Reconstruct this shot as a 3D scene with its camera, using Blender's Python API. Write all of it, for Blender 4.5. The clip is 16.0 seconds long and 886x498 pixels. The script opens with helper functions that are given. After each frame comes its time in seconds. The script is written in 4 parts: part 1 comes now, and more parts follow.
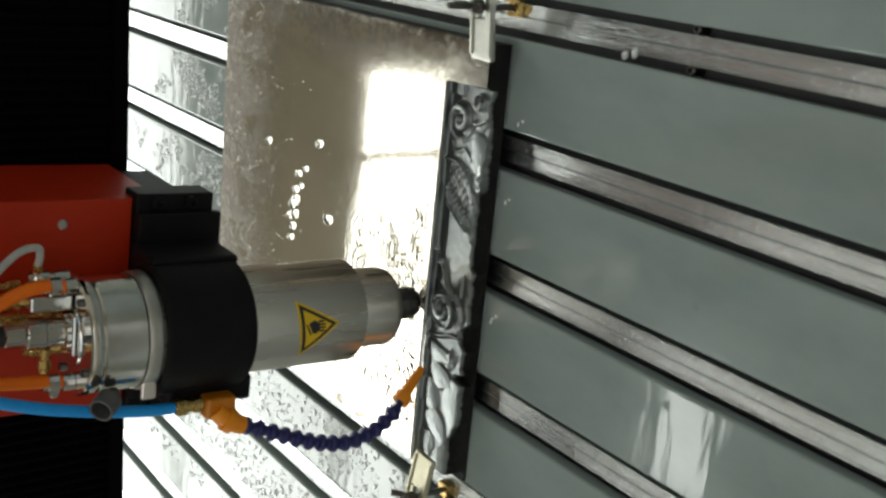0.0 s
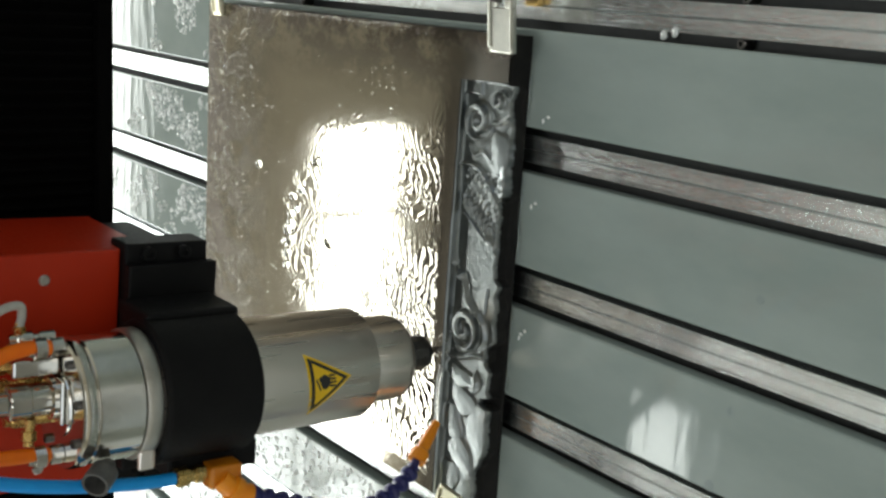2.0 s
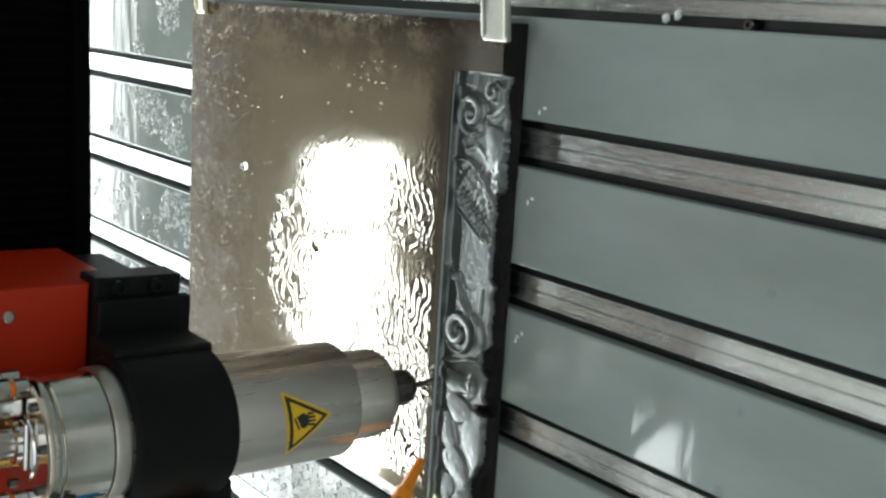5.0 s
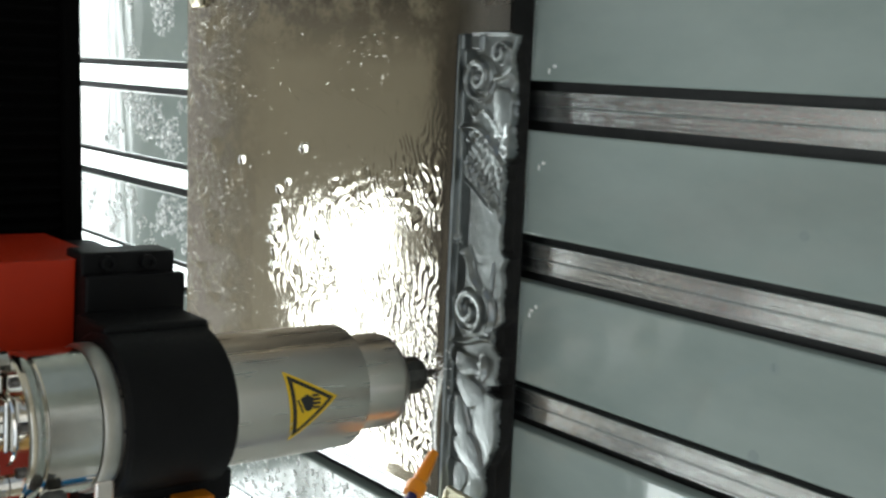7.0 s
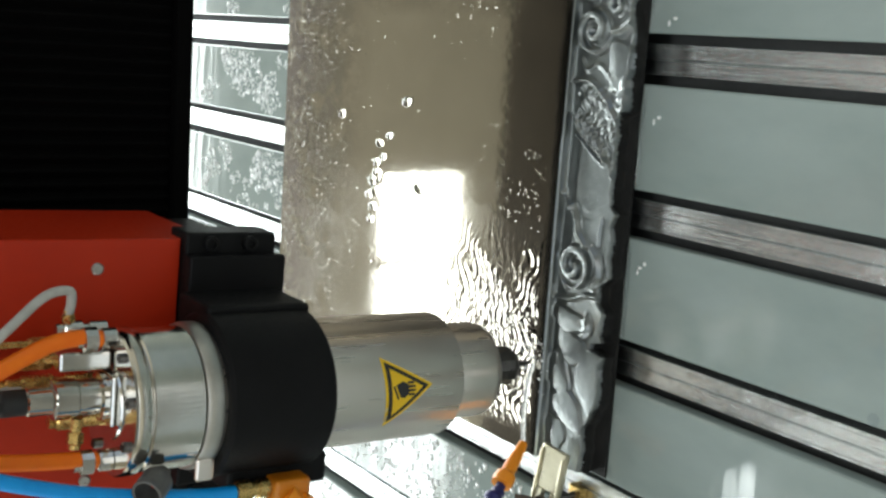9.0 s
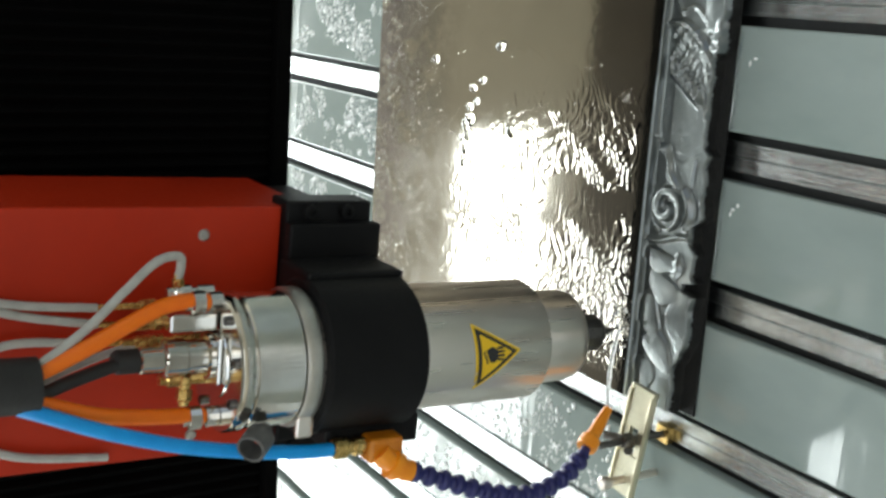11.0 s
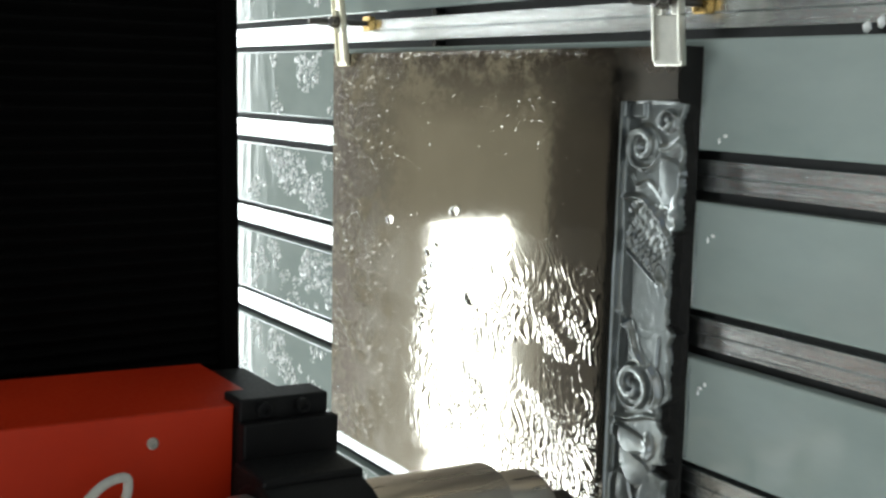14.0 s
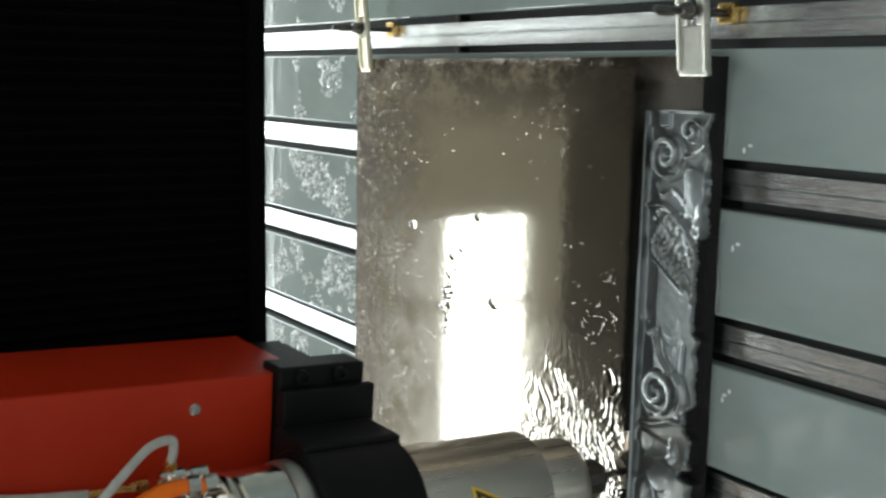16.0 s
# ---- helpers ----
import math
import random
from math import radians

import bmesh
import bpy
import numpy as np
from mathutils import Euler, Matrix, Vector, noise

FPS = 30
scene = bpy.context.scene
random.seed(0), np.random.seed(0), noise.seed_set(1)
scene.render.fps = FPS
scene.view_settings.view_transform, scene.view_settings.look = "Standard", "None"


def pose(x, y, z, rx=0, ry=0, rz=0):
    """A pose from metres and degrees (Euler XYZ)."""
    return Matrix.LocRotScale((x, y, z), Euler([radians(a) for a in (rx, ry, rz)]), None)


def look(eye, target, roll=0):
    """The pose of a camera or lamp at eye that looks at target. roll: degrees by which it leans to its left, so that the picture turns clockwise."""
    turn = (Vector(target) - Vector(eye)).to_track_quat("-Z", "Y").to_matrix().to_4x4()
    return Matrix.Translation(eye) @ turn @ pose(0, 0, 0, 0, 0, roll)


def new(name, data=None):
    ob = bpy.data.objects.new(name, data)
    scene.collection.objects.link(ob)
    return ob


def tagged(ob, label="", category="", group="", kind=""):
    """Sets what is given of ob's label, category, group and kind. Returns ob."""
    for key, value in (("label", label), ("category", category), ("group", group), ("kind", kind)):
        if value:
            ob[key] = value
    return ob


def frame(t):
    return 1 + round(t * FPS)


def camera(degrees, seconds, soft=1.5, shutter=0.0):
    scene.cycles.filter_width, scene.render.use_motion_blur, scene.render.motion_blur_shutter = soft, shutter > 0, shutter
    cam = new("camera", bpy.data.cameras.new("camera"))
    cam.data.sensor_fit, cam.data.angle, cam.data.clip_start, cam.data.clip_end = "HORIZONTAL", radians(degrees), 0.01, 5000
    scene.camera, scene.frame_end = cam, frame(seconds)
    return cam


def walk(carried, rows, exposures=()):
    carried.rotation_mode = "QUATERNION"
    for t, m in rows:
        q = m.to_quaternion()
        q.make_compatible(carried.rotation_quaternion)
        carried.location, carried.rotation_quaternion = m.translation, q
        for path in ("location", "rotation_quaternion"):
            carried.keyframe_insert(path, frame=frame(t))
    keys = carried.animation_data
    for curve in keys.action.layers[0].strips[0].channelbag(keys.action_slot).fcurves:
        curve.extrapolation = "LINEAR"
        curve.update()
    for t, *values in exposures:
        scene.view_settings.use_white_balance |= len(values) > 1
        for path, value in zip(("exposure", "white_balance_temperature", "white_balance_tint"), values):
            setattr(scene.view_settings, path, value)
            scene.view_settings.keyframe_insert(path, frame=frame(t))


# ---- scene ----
cam = camera(42.80, 16.0, soft=2.5, shutter=0.5)
PATH = [
    (0, look((0.2274, -0.8224, 0.6740), (-0.0541, -0.0542, 0.0990), -96.35)),
    (0.5, look((0.1731, -0.7836, 0.6780), (-0.0772, -0.0121, 0.0930), -95.42)),
    (1, look((0.1483, -0.7543, 0.6887), (-0.0604, 0.0138, 0.0834), -96.11)),
    (1.5, look((0.1435, -0.7316, 0.6662), (-0.0601, 0.0363, 0.0589), -95.62)),
    (2, look((0.1568, -0.7312, 0.6785), (-0.0700, 0.0255, 0.0653), -96.68)),
    (2.5, look((0.1528, -0.7264, 0.6741), (-0.0781, 0.0255, 0.0565), -97.02)),
    (3, look((0.1611, -0.7094, 0.6566), (-0.0735, 0.0373, 0.0342), -96.42)),
    (3.5, look((0.1511, -0.7080, 0.6584), (-0.0631, 0.0487, 0.0407), -94.91)),
    (4, look((0.1569, -0.7109, 0.6565), (-0.0650, 0.0417, 0.0366), -95.36)),
    (6.5, look((0.0576, -0.6773, 0.6443), (-0.1185, 0.0778, 0.0128), -97.45)),
    (7, look((0.0488, -0.6730, 0.6340), (-0.1109, 0.0920, 0.0101), -95.17)),
    (7.5, look((0.0378, -0.6567, 0.6381), (-0.1310, 0.1299, 0.0442), -94.53)),
    (8, look((0.0225, -0.6484, 0.6482), (-0.1452, 0.1386, 0.0545), -93.46)),
    (10.5, look((0.0181, -0.6531, 0.6674), (-0.1877, 0.1670, 0.1334), -94.29)),
    (11, look((0.0080, -0.6633, 0.6802), (-0.2100, 0.1650, 0.1641), -94.06)),
    (11.5, look((-0.0047, -0.6829, 0.7047), (-0.2477, 0.1424, 0.1950), -93.98)),
    (12, look((-0.0059, -0.6917, 0.6962), (-0.2390, 0.1426, 0.1967), -93.57)),
    (12.5, look((0.0228, -0.6774, 0.6752), (-0.2030, 0.1589, 0.1755), -94.70)),
    (13, look((0.0513, -0.6543, 0.6559), (-0.1362, 0.1847, 0.1450), -94.06)),
    (13.5, look((0.0792, -0.6378, 0.6519), (-0.0832, 0.1972, 0.1261), -93.85)),
    (14, look((0.0873, -0.6259, 0.6485), (-0.0579, 0.2004, 0.1043), -94.29)),
    (14.5, look((0.0892, -0.6146, 0.6441), (-0.0545, 0.2081, 0.0940), -94.58)),
    (15, look((0.0869, -0.6100, 0.6391), (-0.0596, 0.2116, 0.0881), -94.41)),
    (15.5, look((0.0884, -0.6117, 0.6394), (-0.0538, 0.2110, 0.0890), -94.25)),
    (16, look((0.0989, -0.6277, 0.6612), (-0.0508, 0.2051, 0.1283), -94.46)),
]
walk(cam, PATH, [(0, -0.72, 6900, 10), (1.0, -0.42, 6850, 10), (2.0, -0.30, 6800, 10), (3.5, -0.28, 6500, 10), (7, -0.22, 6500, 10), (8, 0.02, 6520, 10), (10.5, 0.16, 6550, 10), (13, 0.13, 6500, 10), (14.5, -0.06, 6450, 10), (16, -0.18, 6450, 10)])

# ---- small helpers ----


def part(name, bm, material, parent, label="", smooth=False):
    me = bpy.data.meshes.new(name)
    if smooth:
        bm.normal_update()
        for f in bm.faces:
            f.smooth = True
        for e in bm.edges:
            if len(e.link_faces) == 2 and e.calc_face_angle(0.0) > 0.55:
                e.smooth = False
    bm.to_mesh(me)
    bm.free()
    me.materials.append(material)
    ob = new(name, me)
    if parent:
        ob.parent = parent
    if label:
        tagged(ob, label)
    return ob


def empty(name, label, category, group="", kind="", at=(0, 0, 0)):
    ob = new(name)
    ob.location = at
    ob.empty_display_size = 0.02
    return tagged(ob, label, category, group, kind)


def box(x0, x1, y0, y1, z0, z1, bevel=0.0, seg=2, bm=None):
    bm = bm or bmesh.new()
    r = bmesh.ops.create_cube(bm, size=1.0)
    vs = r["verts"]
    for v in vs:
        v.co = Vector((x0 + (v.co.x + 0.5) * (x1 - x0), y0 + (v.co.y + 0.5) * (y1 - y0), z0 + (v.co.z + 0.5) * (z1 - z0)))
    if bevel > 0:
        es = list({e for v in vs for e in v.link_edges})
        bmesh.ops.bevel(bm, geom=es, offset=bevel, segments=seg, profile=0.5, affect="EDGES")
    return bm


def lathe(profile, n=48, bm=None, m=None, cap=True):
    """A solid of revolution about z from (radius, height) pairs."""
    bm = bm or bmesh.new()
    rings = []
    for r, z in profile:
        ring = []
        for k in range(n):
            a = 2 * math.pi * k / n
            co = Vector((r * math.cos(a), r * math.sin(a), z))
            ring.append(bm.verts.new(m @ co if m else co))
        rings.append(ring)
    for a, b in zip(rings, rings[1:]):
        for k in range(n):
            bm.faces.new((a[k], a[(k + 1) % n], b[(k + 1) % n], b[k]))
    if cap:
        bm.faces.new(list(reversed(rings[0])))
        bm.faces.new(rings[-1])
    return bm


def along(p, q):
    """A pose at p whose z axis points to q."""
    d = Vector(q) - Vector(p)
    return Matrix.Translation(p) @ d.to_track_quat("Z", "Y").to_matrix().to_4x4()


def spline(points, n):
    """Points on a Catmull-Rom curve through the given ones."""
    P = [Vector(p) for p in points]
    P = [2 * P[0] - P[1]] + P + [2 * P[-1] - P[-2]]
    out = []
    for i in range(1, len(P) - 2):
        for k in range(n):
            t = k / n
            a, b, c, d = P[i - 1], P[i], P[i + 1], P[i + 2]
            out.append(0.5 * (2 * b + (c - a) * t + (2 * a - 5 * b + 4 * c - d) * t * t + (3 * b - a - 3 * c + d) * t ** 3))
    out.append(P[-2])
    return out


def tube(points, radius, sides=12, n=8, bm=None, ribs=0.0, rib_len=0.01):
    bm = bm or bmesh.new()
    pts = spline(points, n)
    up = Vector((0.31, 0.2, 0.93)).normalized()
    rings, run = [], 0.0
    for i, p in enumerate(pts):
        d = (pts[min(i + 1, len(pts) - 1)] - pts[max(i - 1, 0)]).normalized()
        if i:
            run += (p - pts[i - 1]).length
        s = d.cross(up).normalized()
        u = s.cross(d).normalized()
        up = u
        r = radius * (1 + ribs * math.sin(2 * math.pi * run / rib_len)) if ribs else radius
        rings.append([bm.verts.new(p + r * (math.cos(2 * math.pi * k / sides) * s + math.sin(2 * math.pi * k / sides) * u)) for k in range(sides)])
    for a, b in zip(rings, rings[1:]):
        for k in range(sides):
            bm.faces.new((a[k], a[(k + 1) % sides], b[(k + 1) % sides], b[k]))
    bm.faces.new(list(reversed(rings[0])))
    bm.faces.new(rings[-1])
    bmesh.ops.recalc_face_normals(bm, faces=bm.faces)
    return bm


# ---- world and light ----
world = bpy.data.worlds.new("sky")
scene.world = world
world.use_nodes = True
wn = world.node_tree
sky = wn.nodes.new("ShaderNodeTexSky")
sky.sky_type, sky.sun_disc = "NISHITA", False
sky.sun_elevation, sky.sun_rotation = radians(38), radians(150)
wn.nodes["Background"].inputs["Strength"].default_value = 0.12
wn.links.new(sky.outputs[0], wn.nodes["Background"].inputs["Color"])


def opening_light(name, centre, target, width, height, radiance, colour):
    """Daylight in a window's opening, or fill light in an added one."""
    la = bpy.data.lights.new(name, "AREA")
    la.shape, la.size, la.size_y = "RECTANGLE", width, height
    la.energy = radiance * width * height * math.pi
    la.color = colour
    ob = new(name, la)
    ob.matrix_world = look(centre, target)
    return ob


DAY = (0.93, 1.0, 0.985)
BACK_Y = 8.0
# the high windows of the far wall, the open doorway below them, and added fill from the other walls
HIGH = [(-1.97, -1.19), (-3.32, -2.05), (-4.65, -3.40), (-6.00, -4.73)]
for x0, x1 in HIGH:
    opening_light("window_daylight", ((x0 + x1) / 2, BACK_Y + 0.05, 5.40), ((x0 + x1) / 2, 0, 5.40), x1 - x0, 0.86, 9.5 if x0 > -3.35 else 14.0, DAY)
opening_light("doorway_daylight", (-1.0, BACK_Y + 0.05, 1.30), (-1.0, 0, 1.30), 11.0, 3.6, 9.6, DAY)
opening_light("gate_daylight", (-5.05, BACK_Y + 0.05, 4.0), (-5.05, 0, 4.0), 2.7, 1.6, 12.0, DAY)
# fill light added from both sides and the front, no known windows there
opening_light("side_fill_light", (6.05, -0.5, 3.0), (0, -0.5, 3.0), 6.0, 2.4, 0.15, DAY)
opening_light("side_fill_light", (-8.05, -0.5, 2.6), (0, -0.5, 2.6), 5.0, 2.2, 3.4, DAY)
opening_light("front_fill_light", (-1.0, -6.05, 3.4), (-1.0, 0, 3.4), 10.0, 2.6, 1.05, DAY)
opening_light("skylight_and_fill_light", (-4.4, 5.9, 7.55), (-4.4, 5.9, 0), 1.5, 0.62, 14.0, DAY)
# overhead fill added to brighten the table, no known skylight there
opening_light("skylight_and_fill_light", (-0.3, 1.2, 7.55), (-0.3, 1.2, 0), 3.0, 3.0, 5.4, DAY)

# ---- materials ----


def mat(name):
    m = bpy.data.materials.new(name)
    m.use_nodes = True
    nt = m.node_tree
    return m, nt, nt.nodes["Principled BSDF"]


def noise_node(nt, scale, detail=4.0, rough=0.55, stretch=(1, 1, 1), coords="Object"):
    tc = nt.nodes.new("ShaderNodeTexCoord")
    mp = nt.nodes.new("ShaderNodeMapping")
    mp.inputs["Scale"].default_value = stretch
    nz = nt.nodes.new("ShaderNodeTexNoise")
    nz.inputs["Scale"].default_value = scale
    nz.inputs["Detail"].default_value = detail
    nz.inputs["Roughness"].default_value = rough
    nt.links.new(tc.outputs[coords], mp.inputs[0])
    nt.links.new(mp.outputs[0], nz.inputs["Vector"])
    return nz.outputs["Fac"]


def ramp(nt, fac, stops):
    r = nt.nodes.new("ShaderNodeValToRGB")
    e = r.color_ramp.elements
    while len(e) < len(stops):
        e.new(0.5)
    for k, (p, c) in enumerate(stops):
        e[k].position = p
        e[k].color = (*c, 1) if isinstance(c, tuple) else (c, c, c, 1)
    nt.links.new(fac, r.inputs[0])
    return r.outputs[0]


def bump(nt, b, fac, strength, distance):
    n = nt.nodes.new("ShaderNodeBump")
    n.inputs["Strength"].default_value = strength
    n.inputs["Distance"].default_value = distance
    nt.links.new(fac, n.inputs["Height"])
    nt.links.new(n.outputs[0], b.inputs["Normal"])
    return n


def surface(name, dark, light, rough=(0.4, 0.6), metal=0.0, scale=30.0, fine=400.0, relief=0.15, depth=0.0006, stretch=(1, 1, 1), coat=0.0):
    """A material whose colour and gloss vary coarsely and finely."""
    m, nt, b = mat(name)
    big = noise_node(nt, scale, 5, 0.6, stretch)
    nt.links.new(ramp(nt, big, [(0.3, dark), (0.7, light)]), b.inputs["Base Color"])
    small = noise_node(nt, fine, 3, 0.6, stretch)
    nt.links.new(ramp(nt, small, [(0.25, rough[0]), (0.75, rough[1])]), b.inputs["Roughness"])
    b.inputs["Metallic"].default_value = metal
    b.inputs["Coat Weight"].default_value = coat
    if relief:
        bump(nt, b, small, relief, depth)
    return m


PVC = surface("grey_pvc", (0.238, 0.288, 0.274), (0.322, 0.374, 0.358), (0.04, 0.11), 0, 9, 14, 0.0, 0.0004, (1, 0.45, 1))
bump(PVC.node_tree, PVC.node_tree.nodes["Principled BSDF"], noise_node(PVC.node_tree, 34, 2, 0.45, (0.35, 1.6, 1)), 0.10, 0.0022)
ALU = surface("aluminium", (0.72, 0.745, 0.74), (0.80, 0.825, 0.82), (0.22, 0.28), 1, 22, 900, 0.9, 0.0007, (1, 0.02, 1))
PIT = surface("table_core", (0.02, 0.022, 0.022), (0.035, 0.036, 0.036), (0.5, 0.7))
STEEL = surface("brushed_steel", (0.80, 0.72, 0.645), (0.89, 0.81, 0.735), (0.25, 0.33), 1, 8, 160, 0.05, 0.0002, (1, 1, 0.05))
POLISHED = surface("satin_steel", (0.58, 0.555, 0.50), (0.74, 0.715, 0.655), (0.12, 0.20), 1, 30, 260, 0.10, 0.0002)
CLIPSTEEL = surface("dull_steel", (0.46, 0.45, 0.42), (0.58, 0.57, 0.53), (0.34, 0.48), 1, 40, 300, 0.05, 0.0002)
DARKSTEEL = surface("dark_steel", (0.10, 0.095, 0.09), (0.17, 0.16, 0.15), (0.25, 0.4), 1, 80, 400)
ZINC = surface("zinc_plated", (0.60, 0.56, 0.40), (0.74, 0.70, 0.54), (0.25, 0.4), 1, 60, 400, 0.2, 0.0004)
GREYZINC = surface("dull_zinc", (0.50, 0.50, 0.45), (0.66, 0.65, 0.58), (0.28, 0.44), 1, 60, 400, 0.2, 0.0004)
BRASS = surface("brass", (0.55, 0.36, 0.12), (0.70, 0.48, 0.18), (0.2, 0.35), 1, 90, 500)
BLACKPAINT = surface("black_paint", (0.0055, 0.0055, 0.006), (0.009, 0.009, 0.0095), (0.45, 0.6), 0, 20, 300, 0.1)
BELLOWS = surface("black_cloth", (0.0015, 0.0015, 0.0015), (0.0026, 0.0026, 0.0026), (0.85, 0.95), 0, 20, 300, 0.1)
BELLOWS.node_tree.nodes["Principled BSDF"].inputs["Specular IOR Level"].default_value = 0.05
BLACKPAINT.node_tree.nodes["Principled BSDF"].inputs["Specular IOR Level"].default_value = 0.14
BLACKRUBBER = surface("black_rubber", (0.012, 0.012, 0.012), (0.02, 0.02, 0.02), (0.5, 0.65), 0, 60, 400)
CLIPGREY = surface("worn_grey_plastic", (0.06, 0.06, 0.06), (0.14, 0.14, 0.135), (0.35, 0.5), 0, 90, 400)
RED = surface("red_paint", (0.43, 0.022, 0.0040), (0.51, 0.029, 0.0054), (0.34, 0.48), 0, 9, 250, 0.08, 0.0004)
RED.node_tree.nodes["Principled BSDF"].inputs["Specular IOR Level"].default_value = 0.3
ORANGE = surface("orange_plastic", (0.95, 0.165, 0.002), (0.99, 0.205, 0.003), (0.34, 0.46), 0, 60, 400, 0.05)
NOZZLE = surface("nozzle_plastic", (0.90, 0.27, 0.008), (0.96, 0.33, 0.014), (0.30, 0.42), 0, 60, 400, 0.05)
AMBER = surface("amber_plastic", (0.55, 0.16, 0.006), (0.68, 0.24, 0.012), (0.25, 0.4), 0, 70, 400, 0.05)
BLUE = surface("blue_plastic", (0.0, 0.30, 0.80), (0.003, 0.36, 0.88), (0.28, 0.4), 0, 60, 400, 0.05)
NAVY = surface("navy_plastic", (0.012, 0.014, 0.10), (0.02, 0.022, 0.14), (0.35, 0.5), 0, 90, 400, 0.05)
WHITEHOSE = surface("braided_hose", (0.40, 0.40, 0.37), (0.52, 0.52, 0.48), (0.35, 0.5), 0, 80, 900, 0.4, 0.0006)
YELLOW = surface("yellow_label", (0.80, 0.50, 0.01), (0.86, 0.56, 0.02), (0.3, 0.45), 0, 50, 400, 0.03)
INK = surface("black_ink", (0.012, 0.012, 0.012), (0.016, 0.016, 0.016), (0.35, 0.5), 0, 50, 400, 0.02)
FASCIA = surface("dark_fascia", (0.09, 0.078, 0.067), (0.12, 0.105, 0.09), (0.6, 0.8), 0, 0.9, 14, 0.1, 0.01)
WALL = surface("hall_plaster", (0.44, 0.405, 0.335), (0.52, 0.48, 0.40), (0.7, 0.9), 0, 0.8, 12, 0.2, 0.01)
CONCRETE = surface("concrete", (0.20, 0.20, 0.19), (0.30, 0.30, 0.28), (0.6, 0.85), 0, 1.5, 30, 0.2, 0.005)
CEILING = surface("ceiling_sheet", (0.20, 0.20, 0.19), (0.26, 0.26, 0.25), (0.5, 0.7), 0, 0.6, 10, 0.1, 0.01)


def plate_material():
    """Wet ground steel, clean and mirror-like in the middle, stained at the far end."""
    m, nt, b = mat("wet_ground_steel")
    tc = nt.nodes.new("ShaderNodeTexCoord")
    sep = nt.nodes.new("ShaderNodeSeparateXYZ")
    nt.links.new(tc.outputs["Object"], sep.inputs[0])
    far = nt.nodes.new("ShaderNodeMapRange")
    far.inputs["From Min"].default_value, far.inputs["From Max"].default_value = 0.37, 0.52
    nt.links.new(sep.outputs["Y"], far.inputs["Value"])
    edge = nt.nodes.new("ShaderNodeMapRange")
    edge.inputs["From Min"].default_value, edge.inputs["From Max"].default_value = 0.045, 0.115
    nt.links.new(sep.outputs["X"], edge.inputs["Value"])
    most = nt.nodes.new("ShaderNodeMath")
    most.operation = "MAXIMUM"
    nt.links.new(far.outputs[0], most.inputs[0])
    nt.links.new(edge.outputs[0], most.inputs[1])
    blot = noise_node(nt, 30, 8, 0.78, (1, 0.75, 1))
    mul = nt.nodes.new("ShaderNodeMath")
    mul.operation = "MULTIPLY"
    nt.links.new(most.outputs[0], mul.inputs[0])
    nt.links.new(ramp(nt, blot, [(0.40, 0.12), (0.53, 1.0)]), mul.inputs[1])
    mix = nt.nodes.new("ShaderNodeMix")
    mix.data_type = "RGBA"
    nt.links.new(mul.outputs[0], mix.inputs["Factor"])
    nt.links.new(ramp(nt, noise_node(nt, 9, 4), [(0.3, (0.58, 0.545, 0.48)), (0.7, (0.66, 0.62, 0.55))]), mix.inputs["A"])
    mix.inputs["B"].default_value = (0.085, 0.064, 0.045, 1)
    nt.links.new(mix.outputs["Result"], b.inputs["Base Color"])
    b.inputs["Metallic"].default_value = 1.0
    ro = nt.nodes.new("ShaderNodeMapRange")
    ro.inputs["To Min"].default_value, ro.inputs["To Max"].default_value = 0.05, 0.20
    nt.links.new(mul.outputs[0], ro.inputs["Value"])
    dull = nt.nodes.new("ShaderNodeMapRange")
    dull.inputs["From Min"].default_value, dull.inputs["From Max"].default_value = 0.075, 0.035
    dull.inputs["To Min"].default_value, dull.inputs["To Max"].default_value = 0.0, 0.11
    nt.links.new(sep.outputs["Y"], dull.inputs["Value"])
    add = nt.nodes.new("ShaderNodeMath")
    nt.links.new(ro.outputs[0], add.inputs[0])
    nt.links.new(dull.outputs[0], add.inputs[1])
    nt.links.new(add.outputs[0], b.inputs["Roughness"])
    bump(nt, b, noise_node(nt, 160, 3, 0.5, (1, 0.5, 1)), 0.05, 0.0006)
    return m


PLATE = plate_material()
RELIEF = surface("carved_steel", (0.165, 0.182, 0.181), (0.235, 0.257, 0.255), (0.30, 0.44), 1, 40, 500, 0.10, 0.0004, (1, 1, 1), 1.0)
wet = bump(RELIEF.node_tree, RELIEF.node_tree.nodes["Principled BSDF"], noise_node(RELIEF.node_tree, 170, 3, 0.55), 0.34, 0.0012)
RELIEF.node_tree.links.new(wet.outputs[0], RELIEF.node_tree.nodes["Principled BSDF"].inputs["Coat Normal"])
RELIEF.node_tree.nodes["Principled BSDF"].inputs["Coat Roughness"].default_value = 0.03
# near-black colour that puts shade on the plate's sides and the strip's drop
SIDE = surface("shade_black_steel", (0.008, 0.008, 0.008), (0.016, 0.016, 0.015), (0.6, 0.75), 0, 60, 400, 0.3, 0.0006)
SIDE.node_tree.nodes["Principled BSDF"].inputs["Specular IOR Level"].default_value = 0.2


def water_material(name, rough=0.0):
    m, nt, b = mat(name)
    b.inputs["Base Color"].default_value = (0.97, 0.99, 0.985, 1)
    b.inputs["Transmission Weight"].default_value = 1.0
    b.inputs["IOR"].default_value = 1.33
    b.inputs["Roughness"].default_value = rough
    return m


